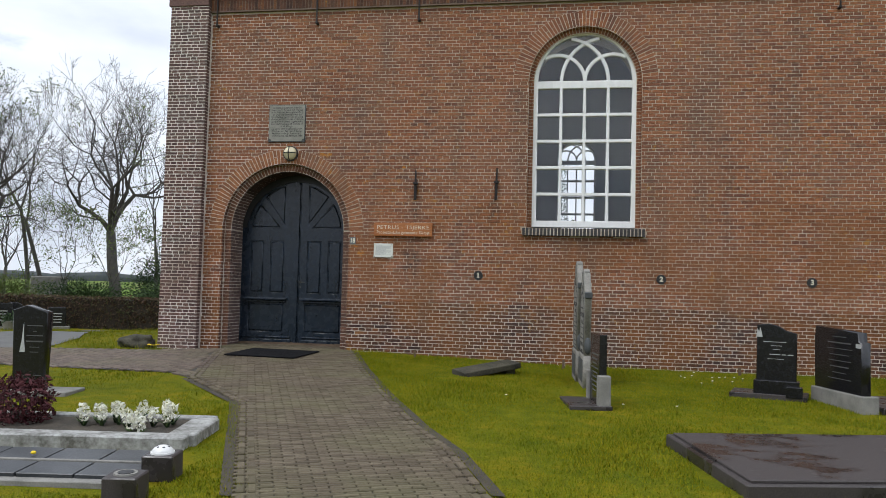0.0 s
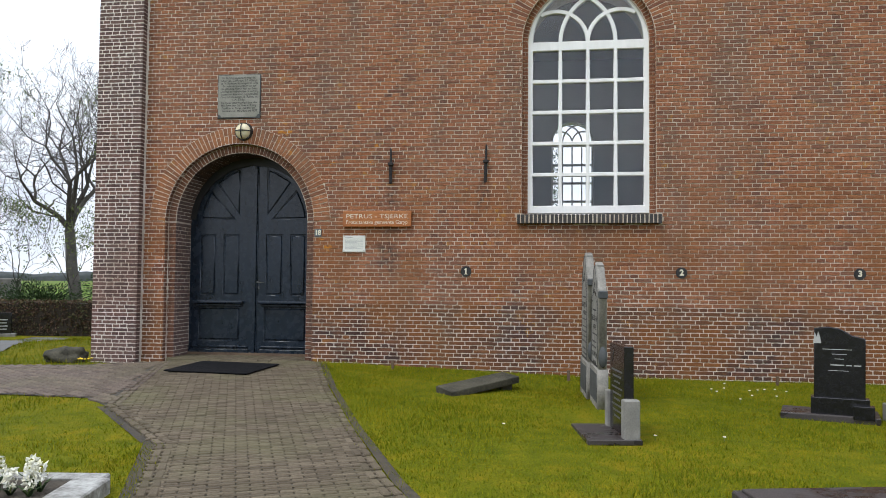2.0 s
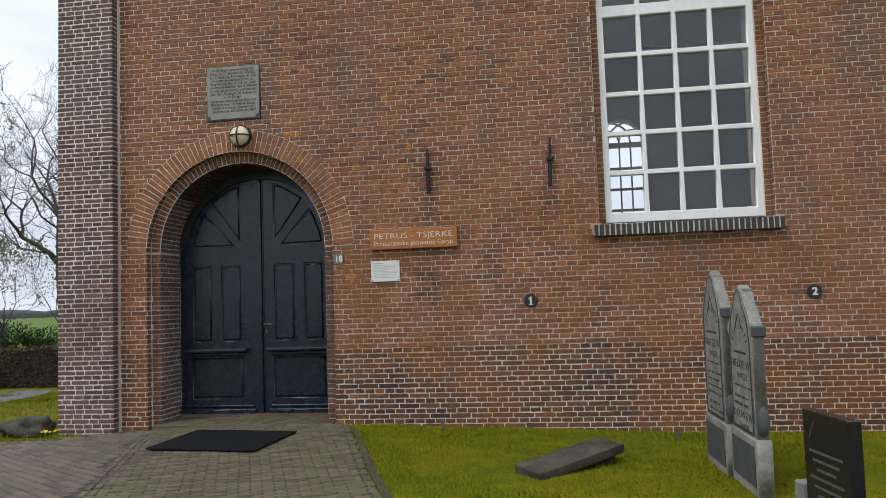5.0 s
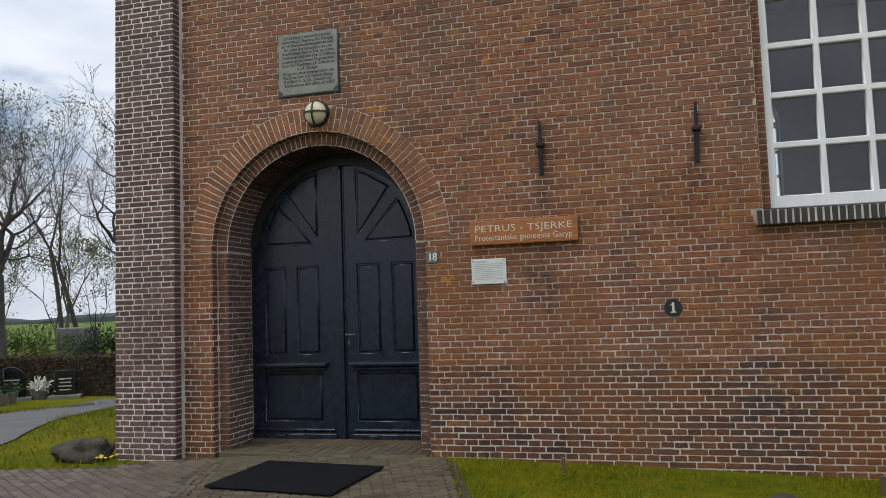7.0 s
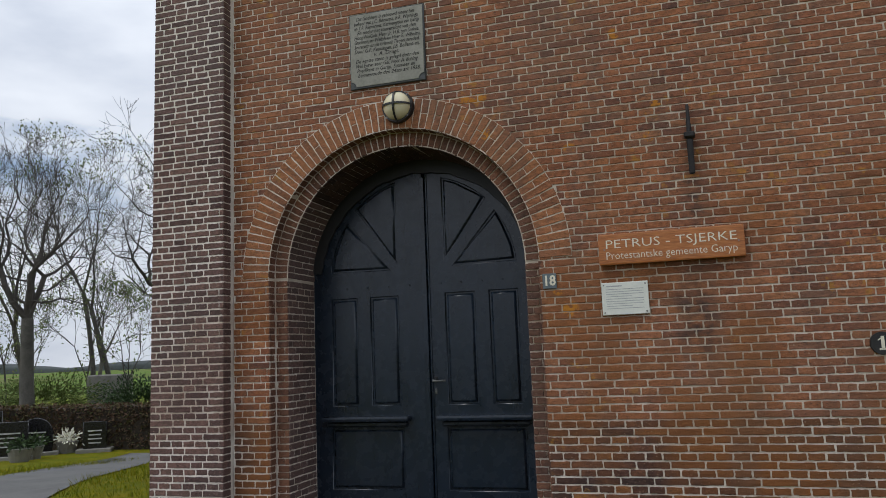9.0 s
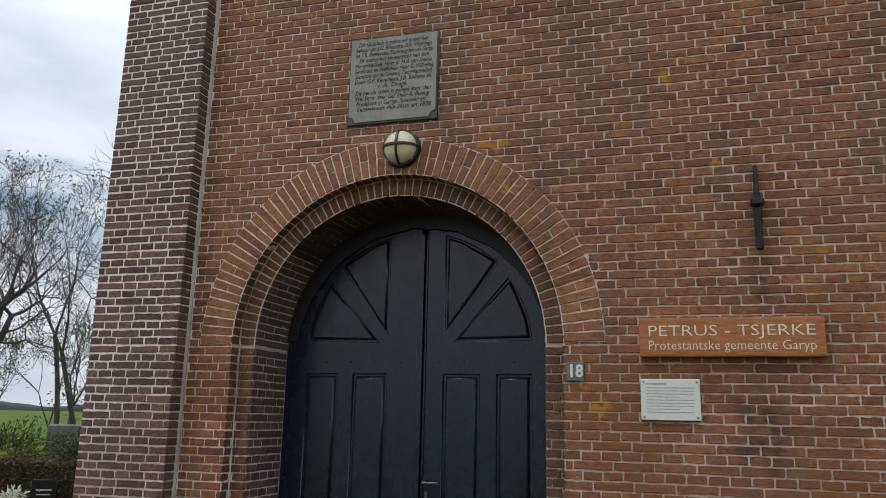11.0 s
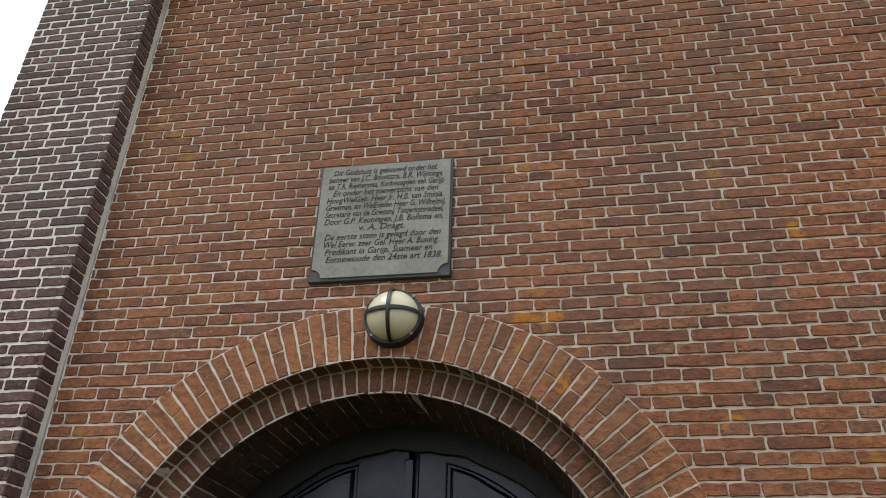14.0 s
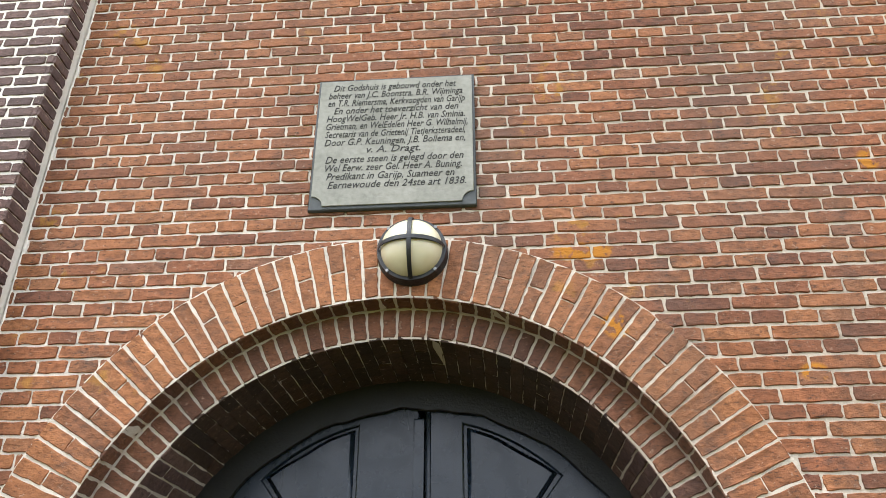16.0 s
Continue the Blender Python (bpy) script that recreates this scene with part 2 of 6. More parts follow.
M_SIGN = sign_wood()
M_LETTER = plain("ivory_lettering", (0.62, 0.58, 0.44), (0.72, 0.68, 0.55), 20, 70, 0.5)
M_BOARD = plain("white_enamel_board", (0.6, 0.61, 0.55), (0.7, 0.7, 0.63), 4, 60, 0.35)
M_GREYTEXT = plain("faded_print", (0.3, 0.31, 0.31), (0.4, 0.41, 0.4), 20, 60, 0.8)
M_NUMPLATE = plain("blue_grey_plate", (0.075, 0.1, 0.115), (0.12, 0.145, 0.15), 20, 80, 0.45)
M_MAT = plain("black_rubber_mat", (0.004, 0.004, 0.005), (0.009, 0.009, 0.01), 12, 180, 0.95, 0, 0.006, 0.15)


def glass():
    k = Nodes("window_glass", 0.015, 0, 0.6)
    k.b.inputs["Transmission Weight"].default_value = 1.0
    k.b.inputs["IOR"].default_value = 1.5
    return k.done((0.93, 0.95, 0.95), k.noise(1.2, 2), 0.003, 0.05)


M_GLASS = glass()


def paver_material(name, stops, moss):
    k = Nodes(name, 0.85, 0, 0.3)
    tone = k.ramp(k.vary(), stops)
    grain = k.noise(70, 5)
    col = k.mix(0.6, tone, k.ramp(grain, [(0.3, 0.5), (0.7, 1.3)]), "MULTIPLY")
    col = k.mix(k.ramp(k.noise(0.9, 5), [(0.45, 0.0), (0.68, moss)]), col, (0.12, 0.115, 0.055))
    return k.done(col, grain, 0.005, 0.7)


M_PAVER = paver_material("clay_paver", [(0.0, (0.078, 0.061, 0.04)), (0.5, (0.105, 0.083, 0.055)), (1.0, (0.14, 0.112, 0.076))], 0.5)
M_PAVER2 = paver_material("purple_paver", [(0.0, (0.09, 0.068, 0.054)), (0.5, (0.12, 0.092, 0.073)), (1.0, (0.15, 0.115, 0.09))], 0.3)
M_JOINT = plain("sandy_joint_soil", (0.026, 0.023, 0.018), (0.06, 0.053, 0.038), 4, 60, 0.95)
M_SOIL = plain("bare_soil", (0.03, 0.025, 0.018), (0.07, 0.056, 0.038), 6, 50, 0.95, 0, 0.01)
M_ASPHALT = plain("grey_asphalt", (0.085, 0.084, 0.08), (0.125, 0.124, 0.118), 2, 120, 0.9)


def lawn():
    k = Nodes("mossy_lawn", 0.95, 0, 0.1)
    far = k.ramp(k.math("DIVIDE", k.axis(1), 200.0), [(0.16, 0.0), (0.3, 1.0)])
    fine, mid, big = k.noise(70, 5), k.noise(4.5, 5), k.noise(0.7, 4)
    f = k.math("ADD", k.math("MULTIPLY", mid, 0.6), k.math("MULTIPLY", big, 0.4))
    near = k.ramp(f, [(0.36, (0.09, 0.115, 0.003)), (0.5, (0.145, 0.15, 0.004)), (0.64, (0.21, 0.172, 0.005))])
    near = k.mix(0.75, near, k.ramp(fine, [(0.3, 0.35), (0.7, 1.3)]), "MULTIPLY")
    strip = k.ramp(k.noise(0.02, 3, (0.35, 1, 1)), [(0.4, (0.1, 0.16, 0.022)), (0.5, (0.075, 0.125, 0.02)), (0.6, (0.16, 0.14, 0.055))])
    return k.done(k.mix(far, near, strip), fine, 0.02, 0.9)


M_LAWN = lawn()


def blade():
    k = Nodes("grass_blade", 0.8, 0, 0.08)
    f = k.math("ADD", k.math("MULTIPLY", k.noise(0.9, 4), 0.55), k.math("MULTIPLY", k.vary(), 0.45))
    return k.done(k.ramp(f, [(0.3, (0.095, 0.125, 0.004)), (0.5, (0.155, 0.17, 0.005)), (0.72, (0.24, 0.21, 0.007))]))


M_BLADE = blade()


def leaf(name, a, b, c):
    k = Nodes(name, 0.7, 0, 0.3)
    return k.done(k.ramp(k.vary(), [(0.0, a), (0.5, b), (1.0, c)]))


M_HEDGE = leaf("beech_hedge_leaf", (0.045, 0.022, 0.012), (0.09, 0.05, 0.025), (0.06, 0.075, 0.02))
M_HEDGE_CORE = plain("dark_hedge_core", (0.012, 0.009, 0.006), (0.035, 0.025, 0.015), 6, 40, 0.95)
M_SPRING = leaf("spring_leaf", (0.075, 0.12, 0.03), (0.12, 0.16, 0.04), (0.16, 0.17, 0.06))
M_IVY = leaf("dark_green_leaf", (0.014, 0.03, 0.01), (0.028, 0.055, 0.016), (0.06, 0.1, 0.03))
M_RED_LEAF = leaf("dark_red_leaf", (0.03, 0.006, 0.009), (0.06, 0.012, 0.016), (0.1, 0.028, 0.03))
M_PETAL = leaf("white_petal", (0.62, 0.6, 0.44), (0.72, 0.71, 0.6), (0.78, 0.78, 0.72))
M_YELLOW = leaf("yellow_petal", (0.6, 0.4, 0.01), (0.7, 0.5, 0.02), (0.75, 0.56, 0.03))
M_BARK = plain("grey_bark", (0.045, 0.042, 0.035), (0.1, 0.095, 0.08), 3, 30, 0.9, 0, 0.02)
M_TWIG = plain("thin_twig", (0.04, 0.035, 0.031), (0.075, 0.066, 0.057), 3, 20, 0.9)
M_GRANITE = plain("polished_black_granite", (0.007, 0.007, 0.008), (0.016, 0.016, 0.018), 20, 200, 0.2, 0, 0.0003)


def wet_granite():
    k = Nodes("wet_grey_granite", 0.5, 0, 0.5)
    g = k.noise(90, 5)
    col = k.mix(0.8, (0.048, 0.04, 0.038), k.ramp(g, [(0.3, 0.5), (0.7, 1.4)]), "MULTIPLY")
    wet = k.ramp(k.noise(1.7, 5, (1, 1.6, 1)), [(0.5, 0.0), (0.57, 1.0)])
    col = k.mix(k.math("MULTIPLY", wet, 0.7), col, (0.022, 0.02, 0.02))
    return k.done(col, g, 0.002, 0.5, k.ramp(wet, [(0.0, 0.6), (1.0, 0.22)]))


M_GRANITE_MATT = wet_granite()
M_CONCRETE = plain("weathered_concrete", (0.15, 0.145, 0.13), (0.26, 0.25, 0.225), 5, 70, 0.92)
M_PALE_FACE = plain("pale_weathered_face", (0.14, 0.135, 0.12), (0.27, 0.265, 0.24), 9, 60, 0.9)
M_OLDSTONE = plain("lichened_sandstone", (0.155, 0.147, 0.128), (0.3, 0.285, 0.25), 7, 50, 0.92, 0, 0.008)
M_MARBLE = plain("white_veined_marble", (0.1, 0.095, 0.08), (0.42, 0.42, 0.4), 7, 30, 0.6)
M_TILE = plain("blue_grey_slate_tile", (0.022, 0.025, 0.028), (0.045, 0.048, 0.052), 3, 50, 0.4)
M_ROCK = plain("mossy_rock", (0.022, 0.021, 0.014), (0.075, 0.068, 0.045), 5, 35, 0.95, 0, 0.02)
M_ENGRAVE = plain("silver_engraving", (0.32, 0.32, 0.31), (0.45, 0.45, 0.43), 30, 70, 0.6)
M_DULL_ENGRAVE = plain("dull_engraving", (0.055, 0.055, 0.055), (0.1, 0.1, 0.095), 30, 70, 0.7)
M_PORCELAIN = plain("white_porcelain", (0.66, 0.66, 0.64), (0.74, 0.74, 0.72), 10, 50, 0.25)


# ---- builders ----
def bare(name, label="", category="", group="", kind=""):
    return tagged(new(name), label, category, group, kind)


def link_mesh(name, me, material, parent=None, label="", category="", group="", kind=""):
    if material and not me.materials:
        me.materials.append(material)
    ob = new(name, me)
    if parent:
        ob.parent = parent
    return tagged(ob, label, category, group, kind)


def part(name, bm, material, parent=None, label="", smooth=False, **tags):
    me = bpy.data.meshes.new(name)
    bmesh.ops.recalc_face_normals(bm, faces=bm.faces)
    bm.to_mesh(me)
    bm.free()
    if smooth:
        me.polygons.foreach_set("use_smooth", [True] * len(me.polygons))
    return link_mesh(name, me, material, parent, label, **tags)


def raw(name, verts, faces, material, parent=None, label="", smooth=False, **tags):
    me = bpy.data.meshes.new(name)
    me.from_pydata([tuple(v) for v in verts], [], faces)
    me.update()
    if smooth:
        me.polygons.foreach_set("use_smooth", [True] * len(me.polygons))
    return link_mesh(name, me, material, parent, label, **tags)


def block(size, at=(0, 0, 0), bevel=0.004, turn=0, bm=None, segments=1):
    """A bevelled box whose middle is at the given place, turned about z."""
    bm = bm or bmesh.new()
    made = bmesh.ops.create_cube(bm, size=1.0, matrix=pose(*at, 0, 0, turn) @ Matrix.Diagonal((*size, 1)))["verts"]
    if bevel:
        es = list({e for v in made for e in v.link_edges})
        bmesh.ops.bevel(bm, geom=es, offset=bevel, segments=segments, affect="EDGES", profile=0.7)
    return bm


def rod(p, q, r1, r2=None, sides=10, bm=None):
    bm = bm or bmesh.new()
    p, q = Vector(p), Vector(q)
    m = Matrix.Translation((p + q) / 2) @ (q - p).to_track_quat("Z", "Y").to_matrix().to_4x4()
    bmesh.ops.create_cone(bm, cap_ends=True, segments=sides, radius1=r1, radius2=r1 if r2 is None else r2, depth=(q - p).length, matrix=m)
    return bm


def ball(at, size, bm=None, u=20, v=12, turn=None):
    bm = bm or bmesh.new()
    bmesh.ops.create_uvsphere(bm, u_segments=u, v_segments=v, radius=1.0, matrix=Matrix.Translation(at) @ (turn or Matrix()) @ Matrix.Diagonal((*size, 1)))
    return bm


def sheet_mesh(name, outlines, y0, y1, bevel=0.0):
    """A plate in the x-z plane with holes, between the depths y0 and y1."""
    cu = bpy.data.curves.new(name, "CURVE")
    cu.dimensions, cu.fill_mode = "2D", "BOTH"
    cu.extrude = max(abs(y1 - y0) / 2 - bevel, 0.0001)
    cu.bevel_depth, cu.bevel_resolution, cu.offset = bevel, 0, -bevel
    for pts in outlines:
        sp = cu.splines.new("POLY")
        sp.points.add(len(pts) - 1)
        for k, (x, z) in enumerate(pts):
            sp.points[k].co = (x, z, 0, 1)
        sp.use_cyclic_u = True
    ob = new(name, cu)
    dg = bpy.context.evaluated_depsgraph_get()
    dg.update()
    me = bpy.data.meshes.new_from_object(ob.evaluated_get(dg))
    bpy.data.objects.remove(ob)
    bpy.data.curves.remove(cu)
    me.transform(Matrix.Translation((0, (y0 + y1) / 2, 0)) @ pose(0, 0, 0, 90))
    me.materials.clear()
    return me


def sheet(name, outlines, y0, y1, material, parent=None, label="", bevel=0.0, m=None, **tags):
    me = sheet_mesh(name, outlines, y0, y1, bevel)
    if m is not None:
        me.transform(m)
    return link_mesh(name, me, material, parent, label, **tags)


def words(name, text, size, width, m, material, parent, shear=0.0, thick=0.002, align="CENTER", bold=0.0):
    """Raised lettering in the x-z plane of the pose m, squeezed to a width."""
    cu = bpy.data.curves.new(name, "FONT")
    cu.body, cu.size, cu.extrude, cu.shear, cu.resolution_u = text, size, thick, shear, 2
    cu.align_x, cu.align_y, cu.offset = align, "CENTER", bold
    ob = new(name, cu)
    dg = bpy.context.evaluated_depsgraph_get()
    dg.update()
    me = bpy.data.meshes.new_from_object(ob.evaluated_get(dg))
    bpy.data.objects.remove(ob)
    bpy.data.curves.remove(cu)
    co = np.empty(len(me.vertices) * 3)
    me.vertices.foreach_get("co", co)
    wide = co[0::3].max() - co[0::3].min()
    me.transform(m @ pose(0, 0, 0, 90) @ Matrix.Diagonal((width / wide if width else 1, 1, 1, 1)))
    me.materials.clear()
    return link_mesh(name, me, material, parent)


def arc(cx, cz, r, a0, a1, n):
    return [(cx + r * math.cos(radians(a0 + (a1 - a0) * k / n)), cz + r * math.sin(radians(a0 + (a1 - a0) * k / n))) for k in range(n + 1)]


def arched(cx, half, z0, spring, n=32):
    return [(cx - half, z0), (cx + half, z0)] + arc(cx, spring, half, 0, 180, n)


def rect(x0, z0, x1, z1):
    return [(x0, z0), (x1, z0), (x1, z1), (x0, z1)]


def ramp01(v):
    v = np.clip(v, 0, 1)
    return v * v * (3 - 2 * v)


def ground_z(x, y):
    """Height of the churchyard, which falls away gently from the church."""
    x, y = np.asarray(x, float), np.asarray(y, float)
    d = np.clip(12.7 - y, 0, 16)
    z = -0.07 - 0.036 * d - 0.13 * ramp01((x + 3.5) / 5) * np.exp(-d / 2.5)
    z = z - 0.08 * ramp01((-4.5 - x) / 2.5) * np.exp(-d / 5)
    z = z - 0.3 * ramp01((y - 15) / 6)
    z = z + 0.16 * np.exp(-(((x + 8.6) / 1.7) ** 2 + ((y - 15.0) / 2.0) ** 2))
    return z


def gz(x, y):
    return float(ground_z(x, y))


def inside(poly, x, y):
    x, y = np.asarray(x, float), np.asarray(y, float)
    hit = np.zeros(x.shape, bool)
    for (x0, y0), (x1, y1) in zip(poly, poly[1:] + poly[:1]):
        if y0 == y1:
            continue
        c = ((y0 > y) != (y1 > y)) & (x < (x1 - x0) * (y - y0) / (y1 - y0) + x0)
        hit ^= c
    return hit


# ---- plan ----
FY = 12.78                                   # face of the church wall
DX, D_SPRING, D_R1, D_R2, D_RO = -4.82, 2.178, 1.255, 1.12, 1.53
DOOR_Y = 13.42
WX, W_SPRING, W_HALF, W_RO, W_Z0 = 0.743, 4.93, 1.005, 1.29, 2.29
W_FRAME = 0.938
WALL_X0, WALL_X1, WALL_TOP, CORNICE = -6.45, 13.0, 7.1, 6.4
PIL_X0, PIL_X1, PIL_Y = -7.235, -6.45, 12.62
BACK_Y = 21.4
PATH_MAIN = [(2.85, -7.0), (-1.85, 4.07), (-3.25, 7.35), (-4.7, 8.94), (-5.75, 11.9), (-6.02, 12.76), (-3.4, 12.76), (-2.62, 10.55), (-1.82, 8.55), (-1.02, 6.68), (-0.52, 5.71), (-0.08, 4.49), (4.85, -7.0)]
PATH_SIDE = [(-4.7, 8.94), (-5.23, 9.42), (-6.25, 9.6), (-7.43, 9.68), (-13.0, 9.8), (-13.0, 11.6), (-9.9, 11.75), (-8.2, 11.98), (-7.05, 12.3), (-6.6, 12.66), (-6.02, 12.76), (-5.75, 11.9)]
ASPHALT = [(-9.0, 11.75), (-9.4, 13.4), (-10.6, 15.6), (-12.1, 18.7), (-13.2, 21.0), (-14.3, 21.0), (-13.0, 19.8), (-12.6, 15.7), (-12.7, 11.6), (-13.0, 9.0), (-20.0, 8.0), (-20.0, 11.0), (-13.5, 11.7)]


def draped(name, poly, lift, material, step=0.4, label="", **tags):
    """A flat piece of ground that follows the slope."""
    bm = bmesh.new()
    bm.faces.new([bm.verts.new((x, y, 0)) for x, y in poly])
    bmesh.ops.triangulate(bm, faces=bm.faces)
    xs, ys = [p[0] for p in poly], [p[1] for p in poly]
    for lo, hi, no in ((min(xs), max(xs), (1, 0, 0)), (min(ys), max(ys), (0, 1, 0))):
        v = lo + step
        while v < hi:
            bmesh.ops.bisect_plane(bm, geom=list(bm.verts) + list(bm.edges) + list(bm.faces), plane_co=Vector(no) * v, plane_no=no)
            v += step
    for v in bm.verts:
        v.co.z = gz(v.co.x, v.co.y) + lift
    ob = part(name, bm, material, None, label, **tags)
    return ob


# ---- ground ----
def lines(a, b, fine):
    mid = list(np.arange(a, b + 1e-6, fine))
    out, step = [], fine
    while (out[-1] if out else 0) < 3000:
        step *= 1.45
        out.append((out[-1] if out else 0) + step)
    return [a - v for v in reversed(out)] + mid + [b + v for v in out]


gx, gy = lines(-22, 12, 0.4), lines(-8, 26, 0.4)
GX, GY = np.meshgrid(gx, gy)
GZ = ground_z(GX, GY) + 0.008 * np.sin(GX * 2.3 + GY) * np.sin(GY * 1.9)
nx = len(gx)
raw("ground", np.stack([GX.ravel(), GY.ravel(), GZ.ravel()], 1).tolist(),
    [(j * nx + i, j * nx + i + 1, (j + 1) * nx + i + 1, (j + 1) * nx + i) for j in range(len(gy) - 1) for i in range(nx - 1)],
    M_LAWN, None, "mossy yellow-green churchyard lawn running to far fields", True, kind="structure", category="lawn")
path_main = draped("path_main", PATH_MAIN, 0.013, M_JOINT, label="brick-paved path leading up to the church door", kind="structure", category="path")
path_side = draped("path_side", PATH_SIDE, 0.011, M_JOINT, label="side path of purple-grey paving bricks", kind="structure", category="path")
draped("asphalt_road", ASPHALT, 0.016, M_ASPHALT, label="grey asphalt cemetery lane", kind="structure", category="path")


# ---- far woods, and an unseen belt of trees ----
def wood_belt(name, pts, height, material, seed, label):
    """An uneven belt of trees in rough outline."""
    rs = np.random.RandomState(seed)
    vs, fs = [], []
    n = 90
    for k in range(n + 1):
        f = k / n * (len(pts) - 1)
        i = min(int(f), len(pts) - 2)
        f -= i
        x, y = pts[i][0] * (1 - f) + pts[i + 1][0] * f, pts[i][1] * (1 - f) + pts[i + 1][1] * f
        top = height * (0.75 + 0.25 * math.sin(k * 0.7 + seed) * math.sin(k * 0.23) + rs.uniform(-0.12, 0.12))
        bulge = height * 0.12 * rs.uniform(-1, 1)
        for u, w in ((0.0, -1.0), (0.3, 0.3 * top), (0.15, 0.7 * top), (-0.2, top), (-0.6, 0.5 * top), (-0.6, -1.0)):
            vs.append((x + bulge * u, y + u * height * 0.5 + bulge * 0.3, gz(x, y) + w))
        if k:
            for q in range(5):
                fs.append((6 * k - 6 + q, 6 * k + q, 6 * k + q + 1, 6 * k - 5 + q))
    raw(name, vs, fs, material, None, label, True, kind="structure", category="woods")


M_UNSEEN_BELT = plain("unseen_belt_dark", (0.018, 0.024, 0.012), (0.05, 0.055, 0.03), 0.4, 3, 0.95)
# distance haze is mixed into the far woods' colour
M_FARWOOD = plain("haze_tinted_far_woods", (0.05, 0.06, 0.06), (0.09, 0.1, 0.1), 0.02, 0.3, 0.95)
# belt added out of view behind the camera to hold back low sky light
wood_belt("backdrop_trees", [(40, 4), (34, -8), (14, -15), (-14, -15), (-34, -8), (-44, 2)], 3.6, M_UNSEEN_BELT, 3, "unseen dark tree belt added behind the camera to block low sky")
wood_belt("backdrop_far_woods", [(-900, 250), (-620, 560), (-250, 800), (80, 860)], 9.0, M_FARWOOD, 5, "woods on the horizon beyond the fields, haze put into their colour")


# ---- church shell ----
church = bare("church_shell", "brick village church with a slate roof", "church", kind="structure")
outer = rect(WALL_X0, -0.6, WALL_X1, WALL_TOP)
wall_south = sheet("wall_south", [outer, arched(DX, D_R1, -0.5, D_SPRING), arched(WX, W_HALF, W_Z0 - 0.1, W_SPRING)], FY + 0.0055, FY + 0.11, M_MORTAR, None,
                   "old red-brown brick church wall with a dark plinth", kind="structure", category="wall")
sheet("wall_core", [outer, arched(DX, D_R2, -0.5, D_SPRING), arched(WX, W_FRAME - 0.02, W_Z0 - 0.1, W_SPRING)], FY + 0.11, FY + 0.76, M_MORTAR, wall_south)
pil = part("pilaster", block((PIL_X1 - PIL_X0 - 0.014, 0.7, 7.7), ((PIL_X0 + PIL_X1) / 2, PIL_Y + 0.3545, 3.25), 0), M_MORTAR, None,
           "brown brick corner pilaster with white joints", kind="structure", category="pilaster")
part("wall_west", block((0.6, BACK_Y - FY - 0.71, 7.7), (PIL_X0 + 0.35, (BACK_Y + FY + 0.7) / 2, 3.25), 0), M_PIL, church)
part("wall_east", block((0.6, BACK_Y - FY, 7.7), (WALL_X1 + 0.3, (BACK_Y + FY) / 2, 3.25), 0), M_PIL, church)
FARX, FAR_SLIM = 0.72, 0.6
sheet("wall_north", [rect(PIL_X0 + 0.05, -0.6, WALL_X1 + 0.6, WALL_TOP), arched(FARX, (W_FRAME - 0.02) * FAR_SLIM, W_Z0, W_SPRING)], BACK_Y, BACK_Y + 0.5, M_SKY_PLASTER, church)
part("church_floor", block((20.2, BACK_Y - FY - 0.6, 0.2), (3.0, (BACK_Y + FY + 0.6) / 2, -0.1), 0), M_TIMBER, church)
part("ceiling", block((20.7, BACK_Y - FY + 0.5, 0.15), (2.9, (BACK_Y + FY + 0.5) / 2, WALL_TOP + 0.076), 0), M_TIMBER, None, "boarded church ceiling", kind="structure", category="ceiling")
ridge = [(PIL_X0 - 0.2, FY - 0.3, WALL_TOP + 0.16), (WALL_X1 + 0.8, FY - 0.3, WALL_TOP + 0.16), (WALL_X1 + 0.8, BACK_Y + 0.8, WALL_TOP + 0.16), (PIL_X0 - 0.2, BACK_Y + 0.8, WALL_TOP + 0.16),
         (PIL_X0 - 0.2, (FY + BACK_Y) / 2, 12.4), (WALL_X1 + 0.8, (FY + BACK_Y) / 2, 12.4)]
raw("roof", ridge, [(0, 1, 5, 4), (2, 3, 4, 5), (0, 4, 3), (1, 2, 5), (0, 3, 2, 1)], M_ROOF, church)


